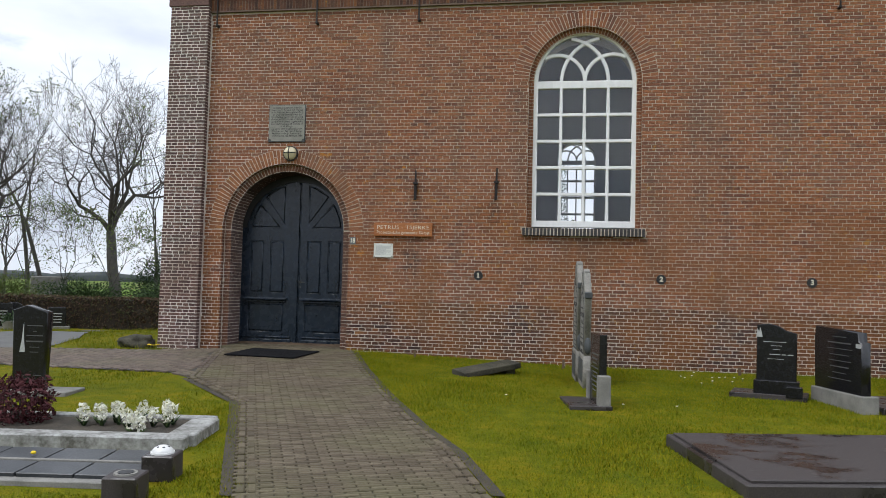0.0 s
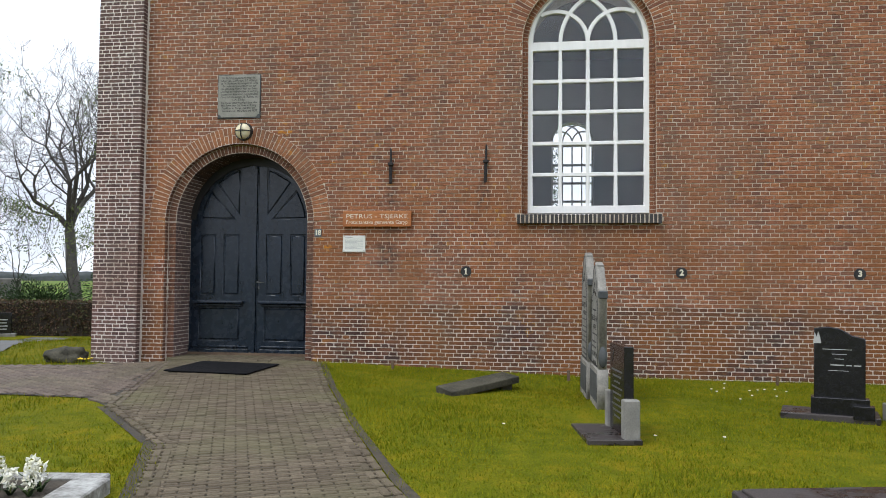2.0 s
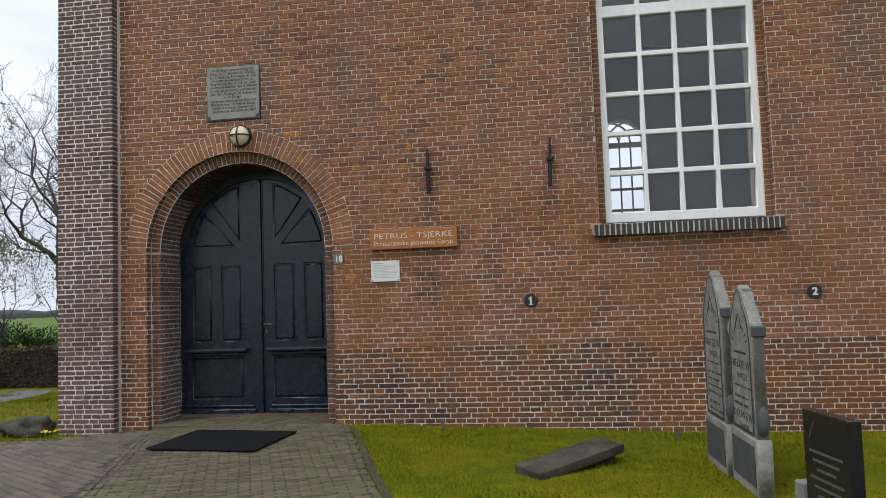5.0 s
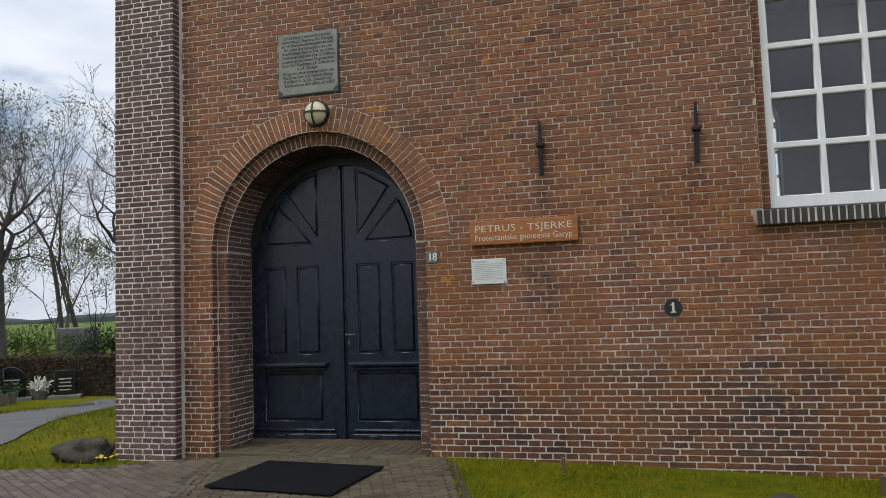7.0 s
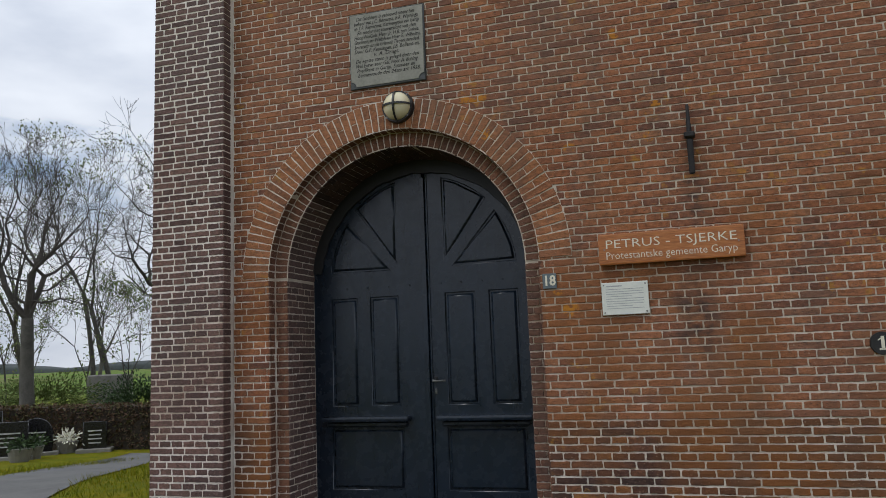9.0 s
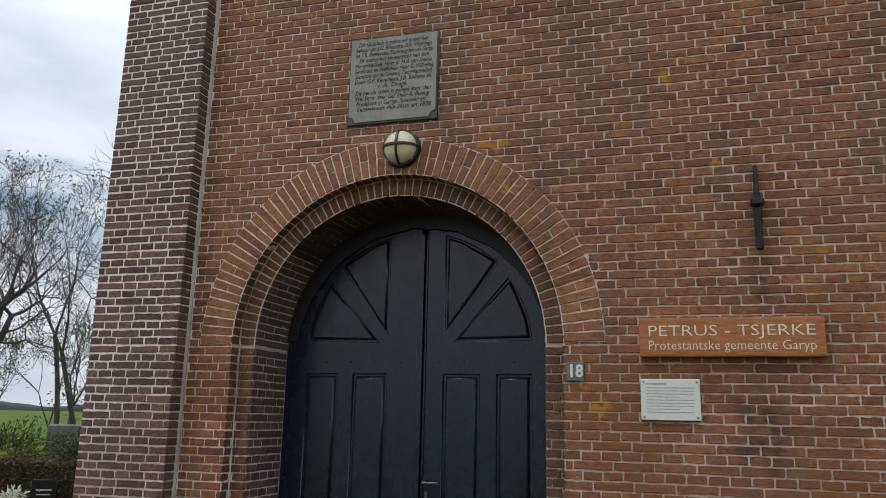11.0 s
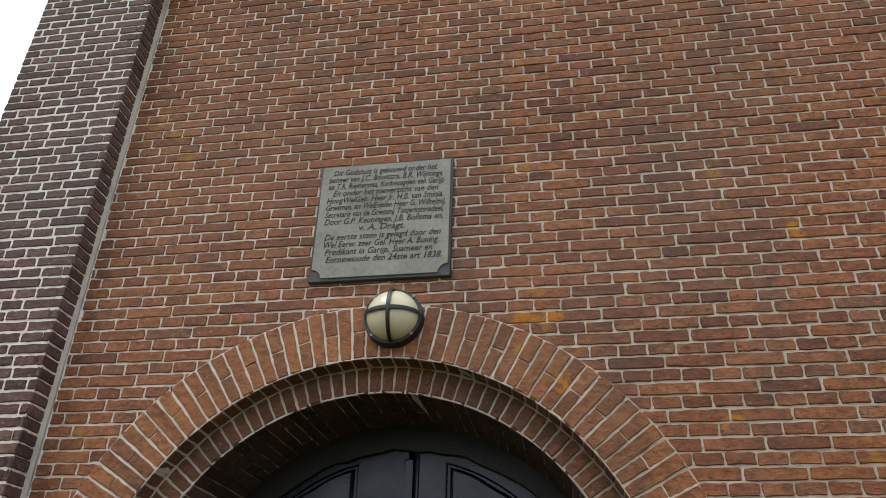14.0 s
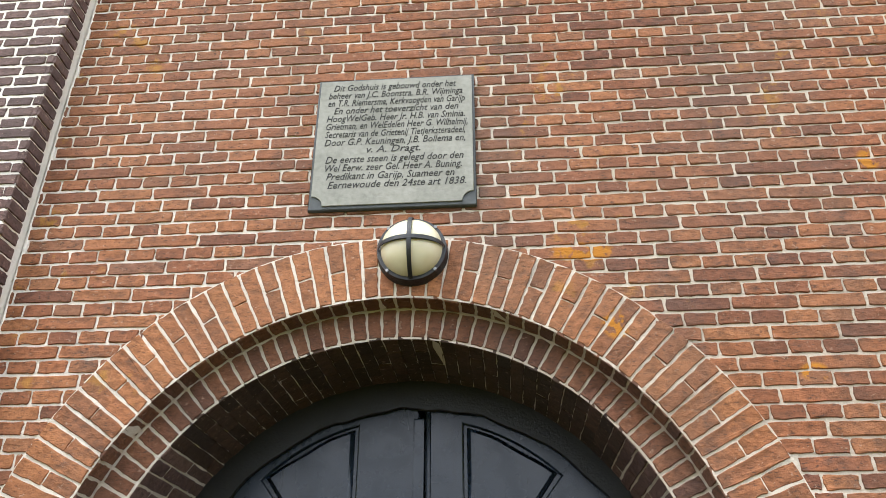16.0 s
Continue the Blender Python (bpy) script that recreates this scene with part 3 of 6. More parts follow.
# ---- arched windows ----
def church_window(name, cx, y, label, panes=True):
    w = bare(name, label, "window", kind="structure")
    zb, zt, half = W_Z0 + 0.12, W_SPRING - 0.09, W_FRAME - 0.095
    col = 2 * half / 4
    row = (zt - zb) / 5
    bar = 0.029
    holes = []
    for i in range(4):
        for j in range(5):
            holes.append((cx - half + i * col + (bar if i else 0), zb + j * row + (bar if j else 0), cx - half + (i + 1) * col - (bar if i < 3 else 0), zb + (j + 1) * row - (bar if j < 4 else 0)))
    sheet("window_frame", [arched(cx, W_FRAME, W_Z0, W_SPRING)] + [rect(*h) for h in holes] + [arched(cx, half, W_SPRING + 0.05, W_SPRING + 0.051)], y, y + 0.09, M_WHITE, w, "white-painted timber frame", 0.008)
    r = half
    z0 = W_SPRING + 0.04

    def reach(mx, rad, a0, turn):
        """The angle at which a curved bar meets the rim."""
        an = a0
        while abs(an - a0) < 175 and math.hypot(mx + rad * math.cos(radians(an)) - cx, rad * math.sin(radians(an)) + z0 - W_SPRING) < half + 0.02:
            an += turn
        return an

    bars = []

    def curve_bar(mx, mz, rad, a0, a1):
        n, t = 14, 0.031
        lift = 0.003 * len(bars)
        bars.append(lift)
        sheet("tracery_bar", [arc(mx, mz, rad + t, a0, a1, n) + arc(mx, mz, rad - t, a1, a0, n)], y + 0.012 - lift, y + 0.08 - lift, M_WHITE, w, "curved white glazing bar", 0.006)

    big, small = r * 0.95, r * 0.585
    for s in (1, -1):
        # long bar from a quarter point that leans across the middle
        mx = cx - s * r * 0.5 + s * big
        turn = -1 if s > 0 else 1
        curve_bar(mx, z0, big, 180 if s > 0 else 0, reach(mx, big, 180 if s > 0 else 0, turn))
        # short bar from the middle to the rim
        mx = cx - s * small
        curve_bar(mx, z0, small, 0 if s > 0 else 180, reach(mx, small, 0 if s > 0 else 180, -turn))
    if panes:
        for h in holes:
            part("pane", block((h[2] - h[0] + 0.02, 0.005, h[3] - h[1] + 0.02), ((h[0] + h[2]) / 2, y + 0.05, (h[1] + h[3]) / 2), 0), M_GLASS, w).visible_shadow = False
        sheet("top_pane", [arched(cx, half + 0.01, W_SPRING + 0.045, W_SPRING + 0.05)], y + 0.048, y + 0.053, M_GLASS, w).visible_shadow = False
    return w


church_window("window_1", WX, FY + 0.16, "tall white round-arched church window with curved glazing bars")
far_window = church_window("window_2", FARX, BACK_Y + 0.2, "slim white arched window in the far wall", False)
for ob in far_window.children:
    ob.data.transform(Matrix.Translation((FARX, 0, W_SPRING)) @ Matrix.Diagonal((FAR_SLIM, 1, 1, 1)) @ Matrix.Translation((-FARX, 0, -W_SPRING)))
    for v in ob.data.vertices:
        if v.co.z > W_SPRING:
            v.co.z = W_SPRING + (v.co.z - W_SPRING) * FAR_SLIM


# ---- door ----
def church_door():
    d = bare("door_1", "blue-black painted double church door, closed, with raised panels", "door", kind="structure")
    z0, yf = -0.045, DOOR_Y
    r = D_R2 + 0.01
    part("door_backing", block((2.16, 0.06, 3.4), (DX, yf + 0.13, 1.62), 0), M_DOOR, d)
    cx = DX + 0.052
    for s in (-1, 1):
        xin, xout = cx + s * 0.012, DX + s * (r)
        lo, hi = min(xin, xout), max(xin, xout)
        # outline of one leaf
        a = math.degrees(math.acos((xin - DX) / r))
        top = arc(DX, D_SPRING, r, 0, a, 18) if s > 0 else arc(DX, D_SPRING, r, a, 180, 18)
        outline = ([(lo, z0), (hi, z0)] + top) if s > 0 else ([(lo, z0), (hi, z0)] + top)
        leaf_ob = bare("door_leaf", "")
        leaf_ob.parent = d
        w = hi - lo
        st = 0.115
        # two tall panels, a bottom panel, and two wedge panels in the arch
        def across(p, q):
            return (DX + min(s * p, s * q), DX + max(s * p, s * q))
        near_x, far_x = across(0.235, 0.522), across(0.66, 0.927)
        xs = [min(near_x[0], far_x[0]), DX, max(near_x[1], far_x[1])]
        tall = [rect(near_x[0], 0.97, near_x[1], 1.995), rect(far_x[0], 0.97, far_x[1], 1.995)]
        low = rect(xs[0] - 0.02, 0.2, xs[2] + 0.02, 0.76)
        ri = 0.952
        def polar(an, rr):
            return (DX + s * rr * math.cos(radians(an)), D_SPRING + rr * math.sin(radians(an)))
        e0 = math.degrees(math.acos(0.237 / ri))
        upper = [(DX + s * 0.237, 2.318)] + [polar(46 + (e0 - 46) * k / 8, ri) for k in range(9)]
        flat = [(DX + s * 0.315, 2.25)] + [polar(5 + (37 - 5) * k / 8, ri - 0.02) for k in range(9)]
        if s < 0:
            upper, flat = upper[::-1], flat[::-1]
        holes = tall + [low, upper, flat]
        sheet("leaf_frame", [outline] + holes, yf, yf + 0.05, M_DOOR, leaf_ob, "stiles and rails in blue-black paint", 0.006)
        sheet("leaf_board", [outline], yf + 0.05, yf + 0.09, M_DOOR, leaf_ob)

        def shrink(p, k):
            mx, mz = sum(q[0] for q in p) / len(p), sum(q[1] for q in p) / len(p)
            return [(x - k * np.sign(x - mx) * min(1, abs(x - mx) / 0.08), z - k * np.sign(z - mz) * min(1, abs(z - mz) / 0.08)) for x, z in p]
        for p in holes:
            sheet("raised_panel", [shrink(p, 0.002)], yf + 0.016, yf + 0.06, M_DOOR, leaf_ob)
            sheet("panel_field", [shrink(p, 0.016)], yf - 0.004, yf + 0.04, M_DOOR, leaf_ob, "", 0.019)
        # scalloped line carved over the bottom panel
        half_w = (xs[2] - xs[0]) / 2
        mid = (xs[0] + xs[2]) / 2
        for q in (-1, 1):
            pts = arc(mid + q * half_w * 0.58, 0.52, half_w * 0.34, 20, 160, 10)
            bm = bmesh.new()
            for p0, p1 in zip(pts, pts[1:]):
                rod((p0[0], yf + 0.008, p0[1]), (p1[0], yf + 0.008, p1[1]), 0.006, None, 6, bm)
            part("scallop", bm, M_DOOR, leaf_ob)
        # ledge over the bottom panel and the weather board at the foot
        part("ledge", block((xs[2] - xs[0] + 0.2, 0.12, 0.05), ((xs[0] + xs[2]) / 2, yf - 0.045, 0.85), 0.022, 0, None, 2), M_DOOR, leaf_ob)
        part("ledge_moulding", block((xs[2] - xs[0] + 0.13, 0.045, 0.05), ((xs[0] + xs[2]) / 2, yf - 0.012, 0.797), 0.014), M_DOOR, leaf_ob)
        part("weather_board", block((w - 0.1, 0.05, 0.1), ((lo + hi) / 2 + s * 0.03, yf - 0.015, z0 + 0.055), 0.01), M_DOOR, leaf_ob)
        part("weather_moulding", block((w - 0.14, 0.04, 0.035), ((lo + hi) / 2 + s * 0.03, yf - 0.012, z0 + 0.142), 0.012), M_DOOR, leaf_ob)
        for k in range(3):
            part("scuff", block((0.1 + 0.07 * k, 0.002, 0.006), ((lo + hi) / 2 - 0.2 + 0.2 * k, yf - 0.0415, z0 + 0.085 + 0.008 * k), 0), M_SCUFF, leaf_ob, "pale scuffed paint")
        for k in range(5):
            x = lo + w * (k + 0.7) / 5.4
            part("bolt_head", ball((x, yf, 2.09), (0.009, 0.006, 0.009), None, 8, 6), M_DOOR, leaf_ob)
    # black crescent at the head of the arch, its lower edge wavy
    rim = arc(DX, D_SPRING, D_R2 + 0.02, 4, 176, 48)
    cut = [(x + 0.008 * math.sin(7 * i * 0.31), z + 0.012 * math.sin(1.7 * i) * math.sin(0.6 * i)) for i, (x, z) in enumerate(arc(DX + 0.02, D_SPRING - 0.07, 1.055, 172, 8, 48))]
    sheet("head_board", [rim + cut], yf - 0.028, yf - 0.002, M_BLACK, d, "black crescent between the arch and the leaves", 0.004)
    part("meeting_strip", block((0.05, 0.03, 3.13), (cx - 0.012, yf - 0.012, z0 + 1.6), 0.009, 0, None, 2), M_DOOR, d)
    part("meeting_bead", rod((cx + 0.03, yf - 0.004, z0), (cx + 0.03, yf - 0.004, 3.2), 0.011, None, 8), M_DOOR, d)
    # carved slanting grooves on one tall panel
    for k in range(4):
        part("carved_groove", turned_bar((cx + 0.29, yf + 0.003, 1.22 + 0.17 * k), 0.17, 48), M_BLACK, d)
    hx, hz = cx + 0.065, 1.2
    bm = block((0.012, 0.09, 0.014), (hx, yf - 0.045, hz), 0.003)
    block((0.13, 0.014, 0.018), (hx + 0.055, yf - 0.085, hz - 0.014), 0.005, 0, bm)
    part("handle", bm, M_STEEL, d, "worn steel lever handle")
    part("handle_rose", block((0.035, 0.008, 0.05), (hx, yf - 0.004, hz), 0.003), M_IRON, d)
    part("keyhole_plate", block((0.022, 0.006, 0.05), (hx, yf - 0.003, hz - 0.11), 0.003), M_STEEL, d, "steel keyhole plate")
    part("paint_chip", turned_bar((DX - 0.36, yf + 0.002, 1.27), 0.045, 65), M_SCUFF, d)
    return d


def turned_bar(at, length, angle):
    bm = bmesh.new()
    bmesh.ops.create_cube(bm, size=1.0, matrix=Matrix.Translation(at) @ pose(0, 0, 0, 0, -angle, 0) @ Matrix.Diagonal((length, 0.006, 0.007, 1)))
    return bm


church_door()
door_step = part("door_step", block((2.4, 0.64, 0.3), (DX, FY + 0.322, -0.2), 0.012), M_PAVER, None, "worn brick threshold below the church door", kind="structure", category="threshold")


# ---- things on the wall ----
def stone_plaque():
    x0, x1, z0, z1 = -5.205, -4.48, 3.845, 4.56
    p = bare("stone_plaque", "grey inscribed founding stone with dark rim above the door", "plaque")
    sheet("slab", [rect(x0, z0, x1, z1)], FY - 0.022, FY + 0.02, M_SLATE_DARK, p, "dark stone rim", 0.004)
    ins, c = 0.011, 0.05
    X0, X1, Z0, Z1 = x0 + ins, x1 - ins, z0 + ins + 0.006, z1 - ins
    face = [(X0 + c, Z0), (X1 - c, Z0)] + arc(X1, Z0, c, 180, 90, 6)[1:] + [(X1, Z1), (X0, Z1), (X0, Z0 + c)] + arc(X0, Z0, c, 90, 0, 6)[1:]
    sheet("inscribed_face", [face], FY - 0.028, FY - 0.022, M_SLATE, p, "pale grey-green stone face", 0.002)
    rows = ["Dit Godshuis is gebouwd onder het", "beheer van J.C. Boonstra, B.R. Wijminga", "en T.R. Riemersma, Kerkvoogden van Garijp", "En onder het toeverzicht van den",
            "HoogWelGeb. Heer Jr. H.B. van Sminia.", "Grietman, en WelEdelen Heer G. Wilhelmij,", "Secretaris van de Grietenij Tietjerksteradeel,", "Door G.P. Keuningen, J.B. Bollema en,", "v. A. Dragt.",
            "De eerste steen is gelegd door den", "Wel Eerw. zeer Gel. Heer A. Buning.", "Predikant in Garijp, Suameer en", "Eernewoude den 24ste art 1838."]
    spans = [(0.05, 0.62), (0.03, 0.65), (0.03, 0.66), (0.06, 0.63), (0.03, 0.66), (0.03, 0.67), (0.03, 0.66), (0.03, 0.66), (0.22, 0.46), (0.04, 0.65), (0.04, 0.64), (0.05, 0.61), (0.06, 0.66)]
    z = z1 - 0.056
    for k, (row, (a, b)) in enumerate(zip(rows, spans)):
        words("inscription", row, 0.052, b - a, pose(x0 + (a + b) / 2 + 0.02, FY - 0.0285, z), M_INK, p, 0.28, 0.0012)
        z -= 0.0445 if k != 8 else 0.05
    return p


stone_plaque()


def bulkhead_lamp():
    x, z, r = -4.749, 3.624, 0.135
    lamp = bare("wall_lamp", "round cream glass wall lamp with black cross guard", "lamp")
    part("base_ring", rod((x, FY + 0.004, z), (x, FY - 0.055, z), r + 0.012, r + 0.006, 40), M_BLACK, lamp, "black mounting ring")
    bm = ball((x, FY - 0.05, z), (r - 0.008, 0.098, r - 0.008), None, 36, 20)
    part("globe", bm, M_OPAL, lamp, "cream opal glass dome", True)
    for vertical in (True, False):
        bm = bmesh.new()
        n, prev = 22, None
        for k in range(n + 1):
            a = math.pi * k / n
            u, dep = -math.cos(a) * (r + 0.001), math.sin(a) * 0.108
            ring = []
            for du, dd in ((-0.0085, 0.0), (0.0085, 0.0), (0.0085, 0.012), (-0.0085, 0.012)):
                f = (0.098 + dd + 0.003) / 0.108
                px, pz = (du, u * (1 + dd * 0.2)) if vertical else (u * (1 + dd * 0.2), du)
                ring.append(bm.verts.new((x + px, FY - 0.05 - dep * f, z + pz)))
            if prev:
                for i in range(4):
                    bm.faces.new((prev[i], prev[(i + 1) % 4], ring[(i + 1) % 4], ring[i]))
            prev = ring
        part("guard_bar", bm, M_BLACK, lamp, "black guard bar")
    for k in range(4):
        a = radians(45 + 90 * k)
        part("screw", rod((x + (r + 0.002) * math.cos(a), FY - 0.05, z + (r + 0.002) * math.sin(a)), (x + (r + 0.002) * math.cos(a), FY - 0.06, z + (r + 0.002) * math.sin(a)), 0.007, None, 8), M_STEEL, lamp)
    return lamp


bulkhead_lamp()


def name_board():
    x0, x1, z0, z1 = -3.07, -1.973, 2.075, 2.322
    b = bare("name_board", "varnished wooden church name board with ivory letters", "sign")
    bm = block((x1 - x0, 0.05, z1 - z0), ((x0 + x1) / 2, FY - 0.035, (z0 + z1) / 2), 0.012, 0, None, 2)
    part("board", bm, M_SIGN, b)
    for x in (x0 + 0.2, x1 - 0.2):
        part("bracket", block((0.04, 0.014, 0.1), (x, FY - 0.005, (z0 + z1) / 2), 0.002), M_IRON, b)
    xm = (x0 + x1) / 2
    words("lettering", "PETRUS - TSJERKE", 0.098, 0.98, pose(xm, FY - 0.061, z1 - 0.086), M_LETTER, b, 0, 0.0018, bold=-0.0007)
    words("lettering", "Protestantske gemeente Garyp", 0.085, 0.98, pose(xm, FY - 0.061, z0 + 0.07), M_LETTER, b, 0, 0.0018, bold=-0.0007)
    for x in (x0 + 0.045, x1 - 0.045):
        part("screw", rod((x, FY - 0.06, (z0 + z1) / 2), (x, FY - 0.063, (z0 + z1) / 2), 0.006, None, 8), M_STEEL, b)
    return b


name_board()


def info_panel():
    x0, x1, z0, z1 = -3.072, -2.71, 1.68, 1.938
    p = bare("info_panel", "small white enamel text panel below the name board", "sign")
    part("panel", block((x1 - x0, 0.012, z1 - z0), ((x0 + x1) / 2, FY - 0.016, (z0 + z1) / 2), 0.004), M_BOARD, p)
    for x in (x0 + 0.02, x1 - 0.02):
        for z in (z0 + 0.02, z1 - 0.02):
            part("standoff", rod((x, FY + 0.01, z), (x, FY - 0.026, z), 0.007, None, 8), M_STEEL, p)
    part("heading_bar", block((0.12, 0.001, 0.009), (x0 + 0.1, FY - 0.0227, z1 - 0.03), 0), M_GREYTEXT, p)
    for k in range(9):
        w = 0.29 if k % 4 != 3 else 0.2
        part("text_bar", block((w, 0.001, 0.0045), (x0 + 0.035 + w / 2, FY - 0.0227, z1 - 0.055 - 0.019 * k), 0), M_GREYTEXT, p)
    return p


info_panel()


def number_disc(digit, x, z):
    d = bare("number_disc", "round black wall disc with white numeral " + digit, "sign", "numbered wall discs")
    part("disc", rod((x, FY + 0.004, z), (x, FY - 0.014, z), 0.084, 0.08, 36), M_BLACK, d)
    words("numeral", digit, 0.12, 0, pose(x, FY - 0.0155, z), M_LETTER, d, 0, 0.0015, bold=0.005)
    if digit == "1":
        part("numeral_foot", block((0.05, 0.003, 0.011), (x, FY - 0.0155, z - 0.042), 0), M_LETTER, d)
        part("numeral_flag", turned_bar((x - 0.017, FY - 0.0155, z + 0.031), 0.03, 35), M_LETTER, d)


number_disc("1", -1.115, 1.384)
number_disc("2", 2.11, 1.384)
number_disc("3", 4.6, 1.384)

plate = bare("house_number", "small blue-grey house number plate 18", "sign")
part("plate", block((0.115, 0.01, 0.125), (-3.485, FY - 0.008, 1.983), 0.004), M_NUMPLATE, plate)
words("numeral", "18", 0.115, 0.085, pose(-3.485, FY - 0.0145, 1.983), M_LETTER, plate, 0, 0.0015, bold=0.003)


def wall_anchor(x, z0, z1, tilt):
    a = bare("wall_anchor", "black wrought-iron wall anchor bar", "wall anchor", "wall anchors")
    zc = (z0 + z1) / 2
    m = pose(x, FY - 0.045, zc, 0, tilt, 0)
    for nm, size, dz in (("upper_bar", (0.042, 0.045, (z1 - z0) / 2), (z1 - z0) / 4), ("lower_bar", (0.05, 0.05, (z1 - z0) / 2), -(z1 - z0) / 4)):
        bm = block(size, (0, 0, dz), 0.01)
        for v in bm.verts:
            f = 1 - 0.45 * abs(v.co.z) / ((z1 - z0) / 2)
            v.co.x *= f if nm == "upper_bar" else 0.75 + 0.25 * f
            v.co.y *= f
        bm.transform(m)
        part(nm, bm, M_IRON, a)
    bm = block((0.085, 0.07, 0.05), (0, -0.004, 0.03), 0.012)
    bm.transform(m)
    part("eye", bm, M_IRON, a)
    part("tie_end", block((0.03, 0.07, 0.03), (x, FY - 0.02, zc + 0.03), 0.004), M_IRON, a)


wall_anchor(-2.31, 2.745, 3.31, 0)
wall_anchor(-0.815, 2.755, 3.35, 1.5)
for x in (-6.31, -4.3, -2.32, 5.03):
    s = bare("gutter_bracket", "black iron strap below the cornice", "bracket", "gutter brackets")
    part("strap", block((0.03, 0.02, 0.62), (x, FY - 0.085, 6.42), 0.004), M_IRON, s)
    part("foot", block((0.05, 0.1, 0.04), (x, FY - 0.05, 6.12), 0.006), M_IRON, s)
gut = part("gutter", block((19.8, 0.16, 0.14), (3.3, FY - 0.12, 6.86), 0.03), M_BLACK, None, "dark gutter along the eaves of the church", kind="structure", category="gutter")


# ---- door mat ----
mat_c, mat_t = (-4.58, 11.76), -7.0
mat_ob = part("door_mat", block((1.32, 1.0, 0.018), (0, 0, 0), 0.006), M_MAT, None, "black ribbed rubber door mat on the paving", category="mat")
mat_ob.matrix_world = pose(mat_c[0], mat_c[1], gz(*mat_c) + 0.041, 2.06, 0, mat_t)


# ---- gravestones ----
def engraved_lines(parent, rows, y, material, m):
    for x, z, w, h in rows:
        bm = block((w, 0.002, h), (x, y, z), 0)
        bm.transform(m)
        part("text_bar", bm, material, parent)


def put(name, bm, material, parent, m, label="", smooth=False):
    bm.transform(m)
    return part(name, bm, material, parent, label, smooth)


def sandstone_stele(x, y, turn, height, width, label, dark):
    """Tall old stone with gabled top; its inscribed face looks along local -y."""
    m = pose(x, y, gz(x, y) - 0.03, 0, 1.2, turn)
    t = 0.095
    g = bare("gravestone", label, "gravestone", "old sandstone gravestones")
    h, w = height, width / 2
    sheet("plinth", [rect(-w - 0.02, 0, w + 0.02, 0.48)], -t / 2 - 0.015, t / 2 + 0.015, M_OLDSTONE, g, "grey stone plinth", 0.012, m)
    body = [(-w, 0.46), (w, 0.46), (w, h - 0.44), (w + 0.03, h - 0.41), (w + 0.03, h - 0.35), (w * 0.86, h - 0.29), (w * 0.7, h - 0.2), (w * 0.46, h - 0.14), (w * 0.34, h - 0.06), (0, h), (-w * 0.34, h - 0.06), (-w * 0.46, h - 0.14), (-w * 0.7, h - 0.2), (-w * 0.86, h - 0.29), (-w - 0.03, h - 0.35), (-w - 0.03, h - 0.41), (-w, h - 0.44)]
    sheet("slab", [body], -t / 2, t / 2, M_OLDSTONE, g, "lichened grey sandstone slab", 0.012, m)
    put("shoulder_block", block((0.06, t + 0.012, 0.09), (w + 0.012, 0, h - 0.37), 0.012), M_SLATE_DARK, g, m, "blackened stone shoulder")
    crust = block((w * 0.66, t * 0.8, 0.05), (0, 0.006, h - 0.055), 0.02, 0, None, 2)
    for v in crust.verts:
        v.co += Vector((noise.noise(v.co * 9), noise.noise(v.co * 9 + Vector((3, 1, 2))), noise.noise(v.co * 9 + Vector((1, 6, 3))))) * 0.02
    put("lichen_crust", crust, M_PALE_FACE, g, m, "pale lichen crust on the crown")
    for k in range(9):
        a = radians(28 + 124 * k / 8)
        at = (w * 0.66 * math.cos(a), -t / 2 - 0.0065, h - 0.56 + w * 0.66 * math.sin(a))
        put("letter_bar", turned_bar(at, 0.045, math.degrees(a)), M_INK, g, m, "arched row of black letters")
    sheet("dark_panel", [rect(-w + 0.03, 0.1, w - 0.03, 0.42)], -t / 2 - 0.021, -t / 2 - 0.013, M_SLATE_DARK, g, "dark slate panel", 0.002, m)
    inner = [(x * 0.88, 0.5 if zz < 0.5 else zz - 0.035) for x, zz in body if abs(x) <= w * 1.02]
    sheet("inscribed_face", [inner], -t / 2 - 0.006, -t / 2 + 0.002, M_PALE_FACE, g, "pale weathered inscribed face", 0.002, m)
    rim = [(x * 0.97, zz) for x, zz in inner]
    mid_z = sum(zz for _, zz in inner) / len(inner)
    sheet("painted_border", [rim, [(x * 0.9, mid_z + (zz - mid_z) * 0.975) for x, zz in rim]], -t / 2 - 0.008, -t / 2 - 0.004, M_INK, g, "black painted border line", 0, m)
    put("carved_leaf", turned_bar((-0.05, -t / 2 - 0.007, h - 0.3), 0.15, 55), M_INK, g, m, "blackened carved leaf")
    put("carved_leaf", turned_bar((0.05, -t / 2 - 0.007, h - 0.3), 0.15, -55), M_INK, g, m, "blackened carved leaf")
    # dark slate gives this ball the shade of a hollow in the stone
    put("side_scroll", ball((w + 0.01, 0, 0.62), (0.05, t * 0.55, 0.12), None, 14, 10), M_SLATE_DARK, g, m, "rounded stone scroll, a hollow's shade put into its colour", True)
    names = ("HIELKJE W", "DOUWE W") if dark else ("GRIETJE W",)
    for q, word in enumerate(names):
        words("inscription", word, 0.09, w * 1.5, m @ pose(0, -t / 2 - 0.0065, h - 0.66 - 0.42 * q), M_INK, g, 0, 0.001)
        words("inscription", "WIER", 0.08, w * 0.85, m @ pose(0.03, -t / 2 - 0.0065, h - 0.76 - 0.42 * q), M_INK, g, 0, 0.001)
